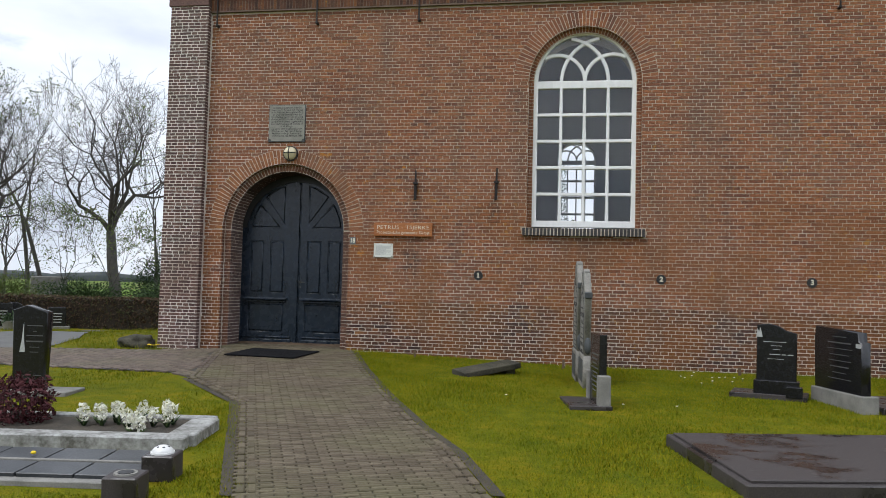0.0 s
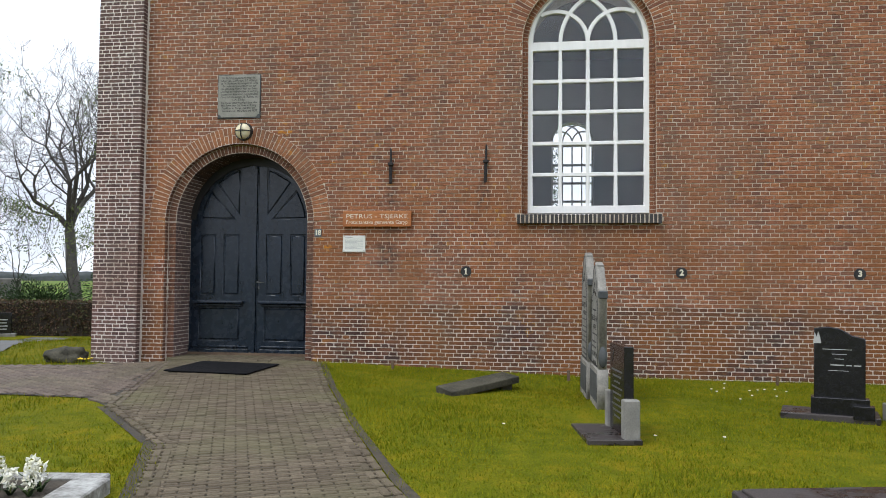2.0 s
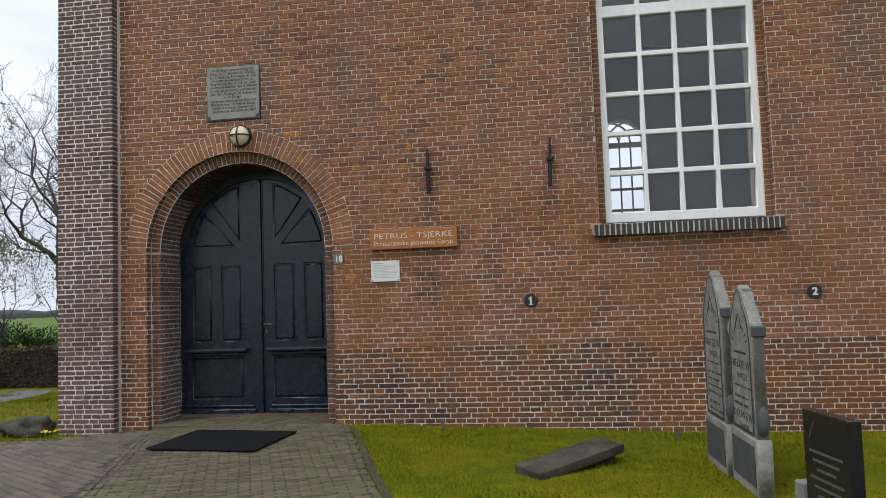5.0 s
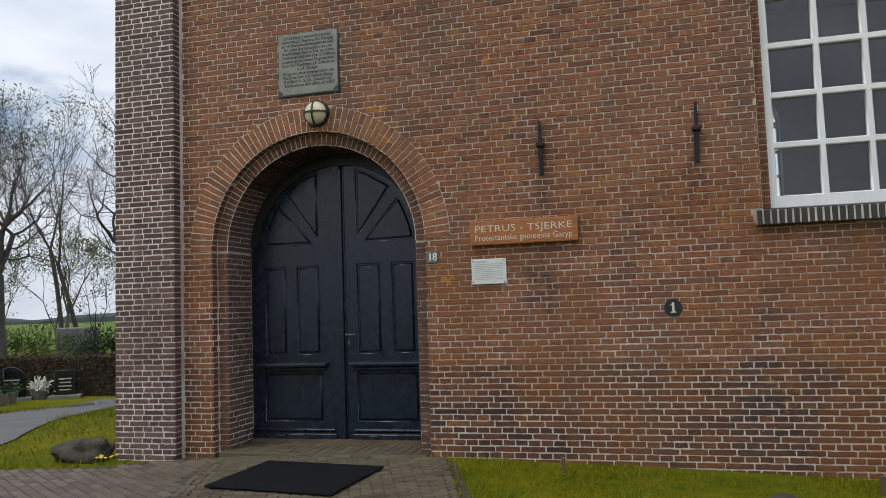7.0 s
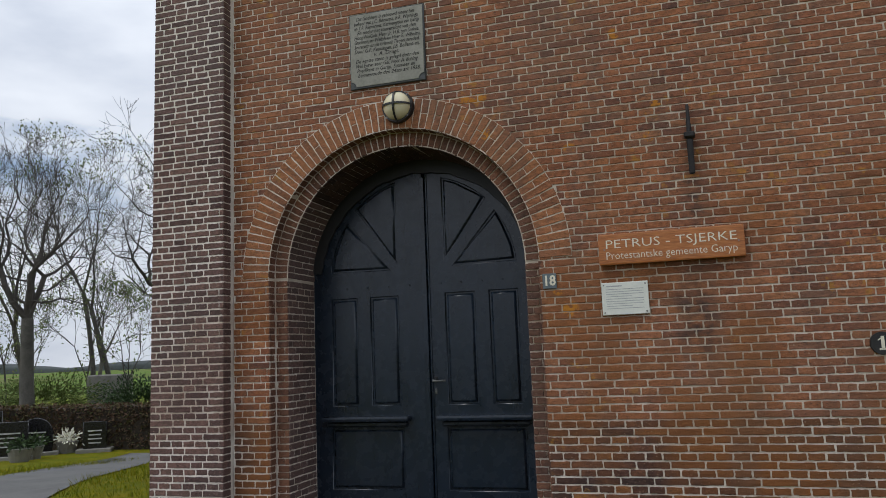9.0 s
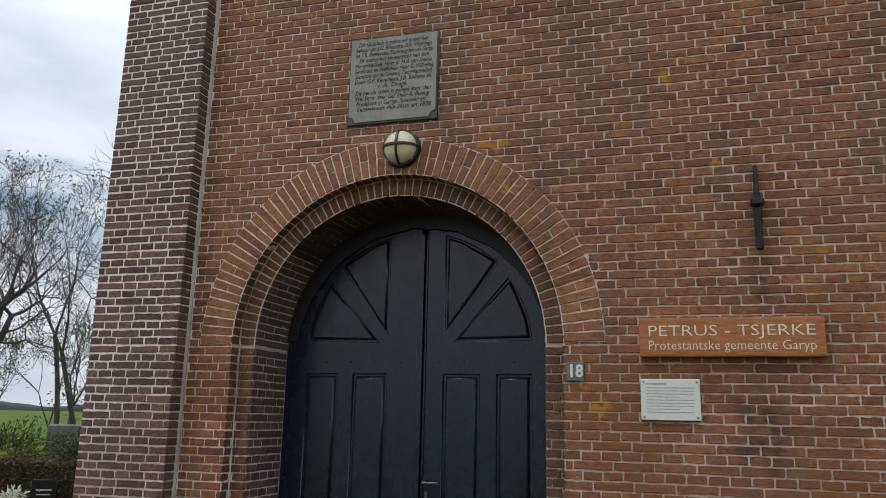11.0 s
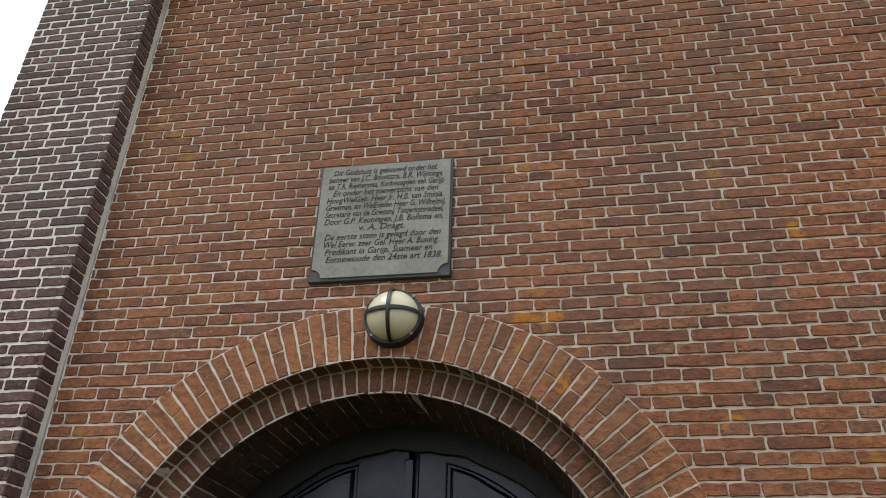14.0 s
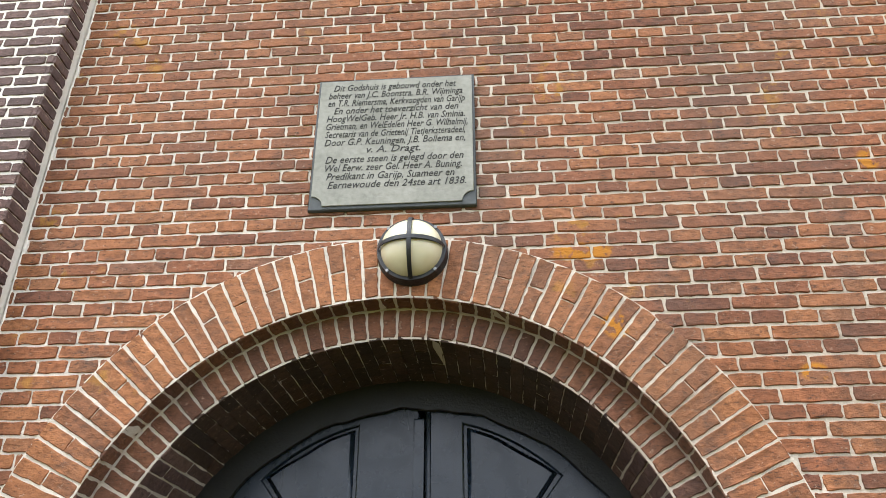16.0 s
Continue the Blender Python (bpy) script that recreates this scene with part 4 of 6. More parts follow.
    rows = [(0.0, h - 0.56, w * 1.0, 0.02)]
    z = h - 0.84
    k = 0
    rnd = random.Random(7 + int(dark))
    while z > 0.56:
        if not dark or abs(z - (h - 1.13)) > 0.11:
            at = -w * rnd.uniform(0.5, 0.72)
            while at < w * 0.55:
                long = rnd.uniform(0.04, 0.15)
                rows.append((min(at + long / 2, w * 0.7), z, long, rnd.choice((0.014, 0.02))))
                at += long + 0.025
        z -= 0.062 if k % 4 else 0.09
        k += 1
    engraved_lines(g, rows, -t / 2 - 0.0062, M_INK, m)


sandstone_stele(0.75, 10.2, -86, 1.7, 0.66, "tall grey sandstone gravestone with a gabled carved top", True)
sandstone_stele(0.66, 10.9, -86, 1.83, 0.66, "tall lichened sandstone gravestone close to the wall", False)


def black_between_posts():
    x, y, turn = 0.87, 8.56, -81
    m = pose(x, y, gz(x, y), 0, 0, turn)
    g = bare("gravestone", "black granite gravestone between two short concrete posts", "gravestone")
    put("base_plate", block((0.84, 0.5, 0.05), (0.0, -0.16, 0.012), 0.006), M_GRANITE_MATT, g, m, "dark ground slab")
    put("slab", block((0.56, 0.09, 0.84), (0, 0, 0.45), 0.006), M_GRANITE, g, m)
    for s in (-1, 1):
        put("concrete_post", block((0.12, 0.15, 0.38), (s * 0.335, 0, 0.2), 0.01), M_CONCRETE, g, m, "grey concrete post")
    rows = [(0.0, 0.62 - 0.055 * k, 0.42 - 0.09 * (k % 3), 0.018) for k in range(9)]
    engraved_lines(g, rows, -0.0455, M_DULL_ENGRAVE, m)
    put("carved_sprig", turned_bar((-0.16, -0.0455, 0.75), 0.14, 55), M_DULL_ENGRAVE, g, m)


black_between_posts()


def black_headstone():
    x, y, turn = 3.26, 9.75, -18
    m = pose(x, y, gz(x, y), 0, 0, turn)
    g = bare("gravestone", "polished black headstone with curved top and silver text", "gravestone")
    put("ground_slab", block((0.95, 0.55, 0.07), (-0.1, 0.05, 0.03), 0.006), M_GRANITE_MATT, g, m)
    put("plinth", block((0.56, 0.2, 0.2), (0.0, -0.05, 0.14), 0.006), M_GRANITE, g, m)
    put("side_block", block((0.2, 0.16, 0.14), (0.22, -0.16, 0.11), 0.005), M_GRANITE, g, m)
    h = 0.97
    body = [(-0.25, 0.2), (0.24, 0.2), (0.25, h - 0.1), (0.13, h - 0.07), (0.01, h + 0.0), (-0.1, h + 0.02), (-0.24, h)]
    sheet("slab", [body], -0.09, 0.01, M_GRANITE, g, "", 0.008, m)
    engraved_lines(g, [(-0.02, h - 0.22, 0.28, 0.007), (0.0, h - 0.27, 0.14, 0.006), (0.0, h - 0.32, 0.09, 0.006), (-0.02, h - 0.385, 0.13, 0.012), (0.09, h - 0.385, 0.05, 0.012), (0.17, h - 0.385, 0.07, 0.012), (-0.01, h - 0.445, 0.2, 0.005)], -0.0915, M_ENGRAVE, m)
    sheet("bird_relief", [[(-0.25, h - 0.16), (-0.17, h - 0.16), (-0.18, h - 0.1), (-0.2, h - 0.03), (-0.215, h - 0.09), (-0.235, h - 0.04)]], -0.093, -0.088, M_ENGRAVE, g, "silver carved emblem", 0, m)


black_headstone()


def broad_headstone():
    x, y, turn = 3.93, 9.22, -77
    m = pose(x, y, gz(x, y), 0, 0, turn)
    g = bare("gravestone", "broad black headstone on a grey concrete footing", "gravestone")
    put("footing", block((1.12, 0.22, 0.22), (-0.03, 0, 0.09), 0.01), M_CONCRETE, g, m, "grey concrete footing")
    sheet("slab", [[(-0.56, 0.2), (0.46, 0.2), (0.46, 0.83), (0.4, 0.84), (0.39, 0.95), (-0.54, 1.0), (-0.55, 0.9), (-0.57, 0.87)]], -0.07, 0.05, M_GRANITE, g, "", 0.008, m)
    rows = [(0.0, 0.88 - 0.075 * k, (0.3, 0.5, 0.55, 0.42, 0.5, 0.4, 0.3, 0.5)[k], 0.014 if k in (1, 5) else 0.008) for k in range(8)]
    engraved_lines(g, rows, -0.0715, M_DULL_ENGRAVE, m)
    put("silver_emblem", block((0.1, 0.003, 0.05), (0.4, -0.0715, 0.79), 0), M_ENGRAVE, g, m)
    put("grave_slab", block((1.1, 1.5, 0.09), (0.0, 0.9, 0.03), 0.01), M_GRANITE_MATT, g, m)


broad_headstone()


def ledger(x, y, turn, sx, sy, sz, label):
    g = bare("grave_ledger", label, "grave slab")
    m = pose(x, y, gz(x, y), 2.06, 0, turn)
    put("kerb", block((sx, sy, sz), (0, 0, sz / 2 - 0.02), 0.012), M_GRANITE_MATT, g, m, "dark granite edging")
    put("top_slab", block((sx - 0.1, sy - 0.1, 0.025), (0, 0, sz - 0.009), 0.006), M_GRANITE_MATT, g, m, "damp granite top slab")


ledger(2.9, 5.95, 13, 2.65, 1.68, 0.12, "low broad dark granite grave slab lying in the lawn")
ledger(5.6, 10.4, -20, 1.3, 1.9, 0.12, "dark granite grave slab lying near the wall")


def fallen_stone():
    x, y = -0.72, 10.8
    g = bare("fallen_stone", "worn grey stone slab leaning on a block in the grass", "stone")
    m = pose(x, y, gz(x, y) + 0.085, 5, -6, 44)
    bm = block((1.1, 0.34, 0.085), (0, 0, 0), 0.018, 0, None, 2)
    for v in bm.verts:
        v.co += Vector((noise.noise(v.co * 6), noise.noise(v.co * 6 + Vector((5, 1, 2))), noise.noise(v.co * 6 + Vector((1, 8, 3))))) * 0.02
    put("slab", bm, M_ROCK, g, m, "lichened worn stone slab")
    put("support", block((0.16, 0.2, 0.14), (0, 0, 0), 0.015), M_ROCK, g, pose(x + 0.3, y + 0.28, gz(x, y) + 0.06, 0, 0, 30))


fallen_stone()


def slate_stele():
    x, y, turn = -5.98, 7.42, 8
    m = pose(x, y, gz(x, y), 0, 0, turn)
    g = bare("gravestone", "tall narrow black granite gravestone with sloped top", "gravestone")
    put("ground_slab", block((0.75, 0.5, 0.08), (0.15, 0.05, 0.02), 0.008), M_CONCRETE, g, m, "grey stone base")
    sheet("slab", [[(-0.2, 0.03), (0.17, 0.03), (0.2, 0.98), (0.19, 1.01), (-0.06, 1.09), (-0.23, 1.03)]], -0.07, 0.07, M_GRANITE, g, "", 0.008, m)
    sheet("pale_inlay", [[(-0.13, 0.52), (-0.06, 0.52), (-0.078, 0.66), (-0.09, 0.88), (-0.108, 0.66)]], -0.0725, -0.066, M_ENGRAVE, g, "silver spire emblem", 0, m)
    engraved_lines(g, [(0.05, 0.84, 0.19, 0.01), (0.05, 0.77, 0.05, 0.007), (0.05, 0.72, 0.2, 0.01), (0.05, 0.65, 0.21, 0.017), (0.05, 0.58, 0.12, 0.008), (0.05, 0.52, 0.1, 0.008), (0.1, 0.24, 0.1, 0.008)], -0.0715, M_DULL_ENGRAVE, m)


slate_stele()


# ---- planted grave ----
def leaves(name, centres, size, material, parent=None, label="", seed=3, flat=0.0, **tags):
    """Many small folded leaves round the given centres."""
    rnd = np.random.RandomState(seed)
    c = np.asarray(centres, float)
    n = len(c)
    a = rnd.normal(size=(n, 3))
    a[:, 2] *= 1 - flat
    a /= np.linalg.norm(a, axis=1)[:, None] + 1e-9
    b = np.cross(a, rnd.normal(size=(n, 3)))
    b /= np.linalg.norm(b, axis=1)[:, None] + 1e-9
    s = size * rnd.uniform(0.6, 1.3, (n, 1))
    nn = np.cross(a, b) * s * 0.18
    v = np.stack([c - a * s, c + b * s * 0.45 + nn, c + a * s, c - b * s * 0.45 + nn], 1).reshape(-1, 3)
    f = [(4 * k, 4 * k + 1, 4 * k + 2) for k in range(n)] + [(4 * k, 4 * k + 2, 4 * k + 3) for k in range(n)]
    return raw(name, v.tolist(), f, material, parent, label, **tags)


GT = 8.0
GM = pose(-3.1, 5.68, gz(-3.1, 5.68), 2.06, 0, GT)
border = bare("grave_border", "pale veined marble grave kerb round a bed of dark soil", "grave")
for k, (cx, cy, sx, sy) in enumerate(((-0.9, -0.42, 2.2, 0.2), (-0.9, 0.42, 2.2, 0.12), (0.12, 0.0, 0.26, 0.72), (-2.05, 0.0, 0.15, 0.72))):
    put("kerb_stone", block((sx, sy, 0.13), (cx, cy, 0.05), 0.012), M_MARBLE, border, GM, "white veined marble kerb stone")
put("soil", block((2.0, 0.74, 0.08), (-1.0, 0.03, 0.05), 0.01), M_SOIL, border, GM, "dark planting soil")


def hyacinth(x, y, h, seed):
    p = GM @ Vector((x, y, 0.08))
    g = bare("hyacinth", "white hyacinth in bloom with green strap leaves", "flower", "white hyacinths on the grave")
    rnd = np.random.RandomState(seed)
    th, u = rnd.uniform(0, 6.28, 70), rnd.uniform(0, 1, 70)
    rad = 0.042 * np.sqrt(np.clip(1 - (2 * u - 1) ** 2 * 0.8, 0, 1))
    c = np.stack([p.x + rad * np.cos(th), p.y + rad * np.sin(th), p.z + h * 0.5 + u * 0.13], 1)
    leaves("bloom", c, 0.022, M_PETAL, g, "cream-white florets", seed)
    part("stem", rod(p, p + Vector((0, 0, h * 0.6)), 0.008, None, 6), M_SPRING, g)
    vs, fs = [], []
    for k in range(5):
        a = 1.26 * k + seed
        d, e = Vector((math.cos(a), math.sin(a), 0)), Vector((-math.sin(a), math.cos(a), 0)) * 0.014
        i = len(vs)
        vs += [p - e, p + e, p + d * 0.04 + Vector((0, 0, h * 0.4)) + e, p + d * 0.04 + Vector((0, 0, h * 0.4)) - e, p + d * 0.1 + Vector((0, 0, h * 0.62))]
        fs += [(i, i + 1, i + 2, i + 3), (i + 3, i + 2, i + 4)]
    raw("strap_leaf", vs, fs, M_IVY, g, "green strap leaves")


for k, (x, y, h) in enumerate(((-1.0, 0.1, 0.13), (-0.92, -0.02, 0.12), (-0.84, 0.1, 0.14), (-0.76, 0.0, 0.13), (-0.69, 0.14, 0.17), (-0.62, 0.05, 0.18), (-0.5, -0.05, 0.11), (-0.42, 0.12, 0.2), (-0.36, -0.1, 0.15), (-0.28, 0.02, 0.12), (-0.2, 0.14, 0.22), (-0.14, 0.0, 0.13), (-0.4, -0.2, 0.06), (-0.3, -0.22, 0.05), (-0.12, 0.1, 0.16))):
    hyacinth(x, y, h, 11 + k)


def red_shrub():
    p = GM @ Vector((-1.62, 0.1, 0.08))
    g = bare("shrub", "low dark-red leaved shrub at the head of the grave", "shrub")
    rnd = np.random.RandomState(4)
    d = rnd.normal(size=(1500, 3))
    d /= np.linalg.norm(d, axis=1)[:, None]
    r = rnd.uniform(0.6, 1.0, (1500, 1)) * (1 + 0.18 * np.sin(d[:, :1] * 9) * np.cos(d[:, 1:2] * 8))
    c = d * r * np.array([[0.36, 0.3, 0.26]]) + np.array([[p.x, p.y, p.z + 0.2]])
    c[:, 2] = np.maximum(c[:, 2], p.z + 0.01)
    leaves("foliage", c, 0.03, M_RED_LEAF, g, "dark red leaves", 5)
    for k in range(7):
        a = k * 0.9
        part("stem", rod(p, p + Vector((0.2 * math.cos(a), 0.18 * math.sin(a), 0.3)), 0.01, 0.004, 5), M_BARK, g)


red_shrub()

tiles = bare("grave_cover", "blue-grey slate tiles covering a flat grave", "grave")
TM = pose(-3.35, 4.55, gz(-3.35, 4.55), 2.06, 0, GT)
for i in range(4):
    for j in range(2):
        put("tile", block((0.43, 0.34, 0.05), (-0.95 + 0.44 * i, -0.3 + 0.42 * j, 0.05), 0.005), M_TILE, tiles, TM)
put("edge_strip", block((1.9, 0.035, 0.075), (-0.3, -0.09, 0.045), 0.004), M_CONCRETE, tiles, TM, "pale edging strip")
put("bed", block((1.9, 0.95, 0.05), (-0.3, -0.09, 0.02), 0.006), M_CONCRETE, tiles, TM)


def vase_block(x, y, lid):
    g = bare("grave_vase", "dark stone flower block with white pierced lid" if lid else "dark stone flower block with grey ring insert", "vase")
    m = pose(x, y, gz(x, y), 2.06, 0, GT)
    put("block", block((0.24, 0.24, 0.2), (0, 0, 0.09), 0.01), M_GRANITE_MATT, g, m, "dark granite block")
    if lid:
        put("lid", ball((0, 0, 0.19), (0.085, 0.085, 0.06), None, 24, 12), M_PORCELAIN, g, m, "white porcelain lid", True)
        put("lid_rim", rod((0, 0, 0.188), (0, 0, 0.202), 0.093, 0.09, 28), M_PORCELAIN, g, m)
        for k in range(6):
            a = 1.047 * k
            put("lid_hole", ball((0.042 * math.cos(a), 0.042 * math.sin(a), 0.239), (0.012, 0.012, 0.006), None, 8, 6), M_BLACK, g, m)
    else:
        put("ring", rod((0, 0, 0.18), (0, 0, 0.2), 0.085, 0.08, 28), M_CONCRETE, g, m, "grey ring insert")
        put("opening", rod((0, 0, 0.196), (0, 0, 0.204), 0.055, 0.055, 24), M_BLACK, g, m)


vase_block(-2.6, 4.42, True)
vase_block(-2.55, 3.83, False)
yb = bare("yellow_flower", "single yellow flower head lying on the grave tiles", "flower")
yp = TM @ Vector((-0.42, 0.02, 0.1))
part("flower_head", ball(yp, (0.022, 0.022, 0.014), None, 10, 6), M_YELLOW, yb)

# rock with dandelions by the pilaster
rock = bmesh.new()
bmesh.ops.create_icosphere(rock, subdivisions=4, radius=1.0)
for v in rock.verts:
    n1 = noise.noise(v.co * 1.6) * 0.35 + noise.noise(v.co * 5) * 0.1
    v.co = Vector((v.co.x * 0.36, v.co.y * 0.22, v.co.z * 0.17)) * (1 + n1)
rock.transform(pose(-7.62, 12.62, gz(-7.62, 12.62) + 0.06, 0, 0, 10))
part("boulder", rock, M_ROCK, None, "mossy grey boulder in the grass by the church corner", True, category="rock")
for k in range(9):
    x, y = -7.42 + 0.28 * random.random(), 12.36 + 0.2 * random.random()
    z = gz(x, y)
    f = bare("dandelion", "yellow dandelion in the grass", "flower", "dandelions by the church corner")
    part("stem", rod((x, y, z - 0.01), (x, y, z + 0.07), 0.003, None, 5), M_SPRING, f)
    part("flower_head", ball((x, y, z + 0.075), (0.02, 0.02, 0.01), None, 10, 6), M_YELLOW, f)


# ---- far graves by the hedge ----
def far_grave(x, y, w, h, turn, curved):
    g = bare("gravestone", "dark granite gravestone in front of the hedge", "gravestone", "far gravestones by the hedge")
    m = pose(x, y, gz(x, y), 0, 0, turn)
    top = arc(0, h - w * 0.35, w / 2, 0, 180, 10) if curved else [(w / 2, h), (-w / 2, h)]
    sheet("slab", [[(-w / 2, 0), (w / 2, 0)] + top], -0.06, 0.06, M_GRANITE, g, "", 0.008, m)
    put("footing", block((w + 0.25, 0.4, 0.1), (0, 0, 0.03), 0.01), M_CONCRETE, g, m)
    engraved_lines(g, [(0, h * 0.7 - 0.09 * k, w * (0.6 - 0.08 * (k % 2)), 0.03) for k in range(4)], -0.0615, M_ENGRAVE, m)


for a in ((-17.3, 19.9, 0.8, 1.0, 40, False), (-16.2, 19.6, 0.7, 0.78, 38, False), (-16.5, 20.6, 0.7, 0.72, 36, True), (-15.5, 21.3, 0.5, 0.68, 30, False)):
    far_grave(*a)
for k, (x, y) in enumerate(((-15.5, 19.2), (-15.9, 19.9), (-16.1, 21.1))):
    p = bare("grave_planter", "grey planter bowl with green plants", "planter", "planters on the far graves")
    z = gz(x, y)
    part("bowl", rod((x, y, z), (x, y, z + 0.26), 0.17, 0.24, 16), M_CONCRETE, p)
    rnd = np.random.RandomState(k)
    c = rnd.normal(size=(220, 3)) * np.array([[0.14, 0.14, 0.08]]) + np.array([[x, y, z + 0.34]])
    leaves("plant", c, 0.05, M_IVY if k < 2 else M_PETAL, p, "", k)


# ---- small things along the wall and in the grass ----
for x, y, hh in ((-2.18, 12.42, 0.11), (0.44, 12.2, 0.13), (3.35, 12.4, 0.11)):
    k = block((0.04, 0.035, hh + 0.1), (x, y, gz(x, y) + hh / 2 - 0.03), 0.004, 12)
    part("wooden_peg", k, M_TIMBER, None, "short dark wooden peg in the ground by the wall", category="peg", group="pegs along the wall")
drnd = random.Random(5)
for k in range(16):
    x, y = drnd.gauss(2.7, 0.35) if k < 11 else drnd.uniform(-1, 2.5), drnd.gauss(11.5, 0.25) if k < 11 else drnd.uniform(8, 11)
    f = bare("daisy", "tiny white daisy in the mossy lawn", "flower", "daisies in the lawn")
    z = gz(x, y)
    part("stem", rod((x, y, z - 0.01), (x, y, z + 0.05), 0.0025, None, 5), M_SPRING, f)
    part("flower_head", rod((x, y, z + 0.048), (x, y, z + 0.056), 0.016, 0.013, 9), M_PORCELAIN, f)
    part("flower_eye", ball((x, y, z + 0.056), (0.006, 0.006, 0.004), None, 8, 5), M_YELLOW, f)
part("concrete_box", block((1.3, 0.8, 1.75), (-19.9, 26.9, gz(-19.9, 26.9) + 0.8), 0.04, 38), M_CONCRETE, None, "low grey concrete box behind the hedge", category="box")


# ---- hedge ----
def hedge(x0, y0, x1, y1, h, t):
    g = bare("hedge", "clipped brown-green beech hedge along the churchyard", "hedge")
    n = 60
    d = Vector((x1 - x0, y1 - y0, 0))
    nrm = Vector((-d.y, d.x, 0)).normalized()
    vs, fs = [], []
    for k in range(n + 1):
        p = Vector((x0, y0, 0)) + d * k / n
        z = gz(p.x, p.y)
        for o, hh in ((-t / 2, -0.1), (-t / 2 + 0.05, h - 0.08), (t / 2 - 0.05, h - 0.08), (t / 2, -0.1)):
            q = p + nrm * o
            vs.append((q.x, q.y, z + hh + 0.03 * math.sin(k * 1.7 + o)))
        if k:
            for i in range(3):
                fs.append((4 * k - 4 + i, 4 * k + i, 4 * k + i + 1, 4 * k - 3 + i))
    # solid, near-black core behind the leaf mass
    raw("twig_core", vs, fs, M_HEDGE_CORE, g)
    rnd = np.random.RandomState(9)
    m = 15000
    u = rnd.uniform(0, 1, m)
    top = rnd.uniform(0, 1, m) < 0.3
    off = np.where(top, rnd.uniform(-t / 2, t / 2, m), -t / 2 + rnd.normal(size=m) * 0.03)
    hh = np.where(top, h - 0.06 + rnd.normal(size=m) * 0.03, rnd.uniform(0.02, h, m))
    c = np.stack([x0 + d.x * u + nrm.x * off, y0 + d.y * u + nrm.y * off, hh], 1)
    c[:, 2] += ground_z(c[:, 0], c[:, 1])
    leaves("hedge_leaf_mass", c, 0.045, M_HEDGE, g, "brown and green beech leaves", 10, kind="stuff")


hedge(-26.0, 21.4, -7.0, 22.6, 1.05, 0.8)


# ---- trees ----
def tube(vs, fs, p, q, r0, r1, sides):
    ax = (q - p).normalized()
    u = ax.orthogonal().normalized()
    w = ax.cross(u)
    i = len(vs)
    for c, r in ((p, r0), (q, r1)):
        for k in range(sides):
            a = 2 * math.pi * k / sides
            vs.append(c + (u * math.cos(a) + w * math.sin(a)) * r)
    for k in range(sides):
        fs.append((i + k, i + (k + 1) % sides, i + sides + (k + 1) % sides, i + sides + k))


def tree(x, y, height, trunk_r, seed, lean=(0, 0), fork=0.4, spread=0.55, leafy=0, depth=7, label="", forks=3):
    rnd = random.Random(seed)
    g = bare("tree", label, "tree", "bare trees behind the hedge")
    base = Vector((x, y, gz(x, y) - 0.1))
    tv, tf, cv, cf, tips = [], [], [], [], []
    p, r = base, trunk_r
    steps = 7
    d = Vector((lean[0], lean[1], 1)).normalized()
    for k in range(steps):
        d = (d + Vector((rnd.uniform(-0.1, 0.1), rnd.uniform(-0.1, 0.1), 0.03))).normalized()
        q = p + d * height * fork / steps
        r2 = r * (0.72 if k == 0 else 0.95)
        tube(tv, tf, p, q, r, r2, 9)
        p, r = q, r2

    def veer(d, least, most):
        """A way that leaves d by an angle between two, in degrees, and bends up a little."""
        side = d.cross(Vector((rnd.uniform(-1, 1), rnd.uniform(-1, 1), rnd.uniform(-1, 1)))).normalized()
        a = radians(rnd.uniform(least, most)) * spread / 0.5
        return (d * math.cos(a) + side * math.sin(a) + Vector((0, 0, 0.1))).normalized()

    def grow(p, d, length, r, lev):
        seg = 3 if lev > 3 else 2
        for k in range(seg):
            d = veer(d, 2, 13)
            q = p + d * length / seg
            tube(cv, cf, p, q, r, r * 0.88, 6 if lev > 4 else (4 if lev > 2 else 3))
            p, r = q, r * 0.88
            if lev > 1 and k < seg - 1 and rnd.random() < 0.6:
                grow(p, veer(d, 30, 60), length * 0.6, r * 0.5, lev - 2)
        if lev == 0:
            tips.append(p)
            return
        for k in range(3 if rnd.random() < 0.3 else 2):
            grow(p, veer(d, 12, 38), length * rnd.uniform(0.66, 0.86), max(r * rnd.uniform(0.62, 0.82), 0.0065), lev - 1)

    l0 = height * (1 - fork) * 0.29
    for k in range(forks):
        a = 6.28 * k / forks + seed
        nd = (d + Vector((math.cos(a), math.sin(a), 0.35)) * spread).normalized()
        grow(p, nd, l0 * rnd.uniform(0.85, 1.1), r * 0.62, depth - 1)
    if depth > 6:
        grow(p, (d + Vector((0.05, 0, 0.3))).normalized(), l0 * 1.1, r * 0.6, depth - 1)
    raw("trunk", tv, tf, M_BARK, g, "grey bark trunk", True)
    raw("crown", cv, cf, M_TWIG, g, "bare branches and fine twigs")
    if leafy:
        rs = np.random.RandomState(seed)
        t = np.array([tuple(v) for v in tips])
        idx = rs.randint(0, len(t), leafy)
        leaves("leaf_mass", t[idx] + rs.normal(size=(leafy, 3)) * 0.16, 0.055, M_SPRING, g, "sparse young spring leaves", seed, kind="stuff")


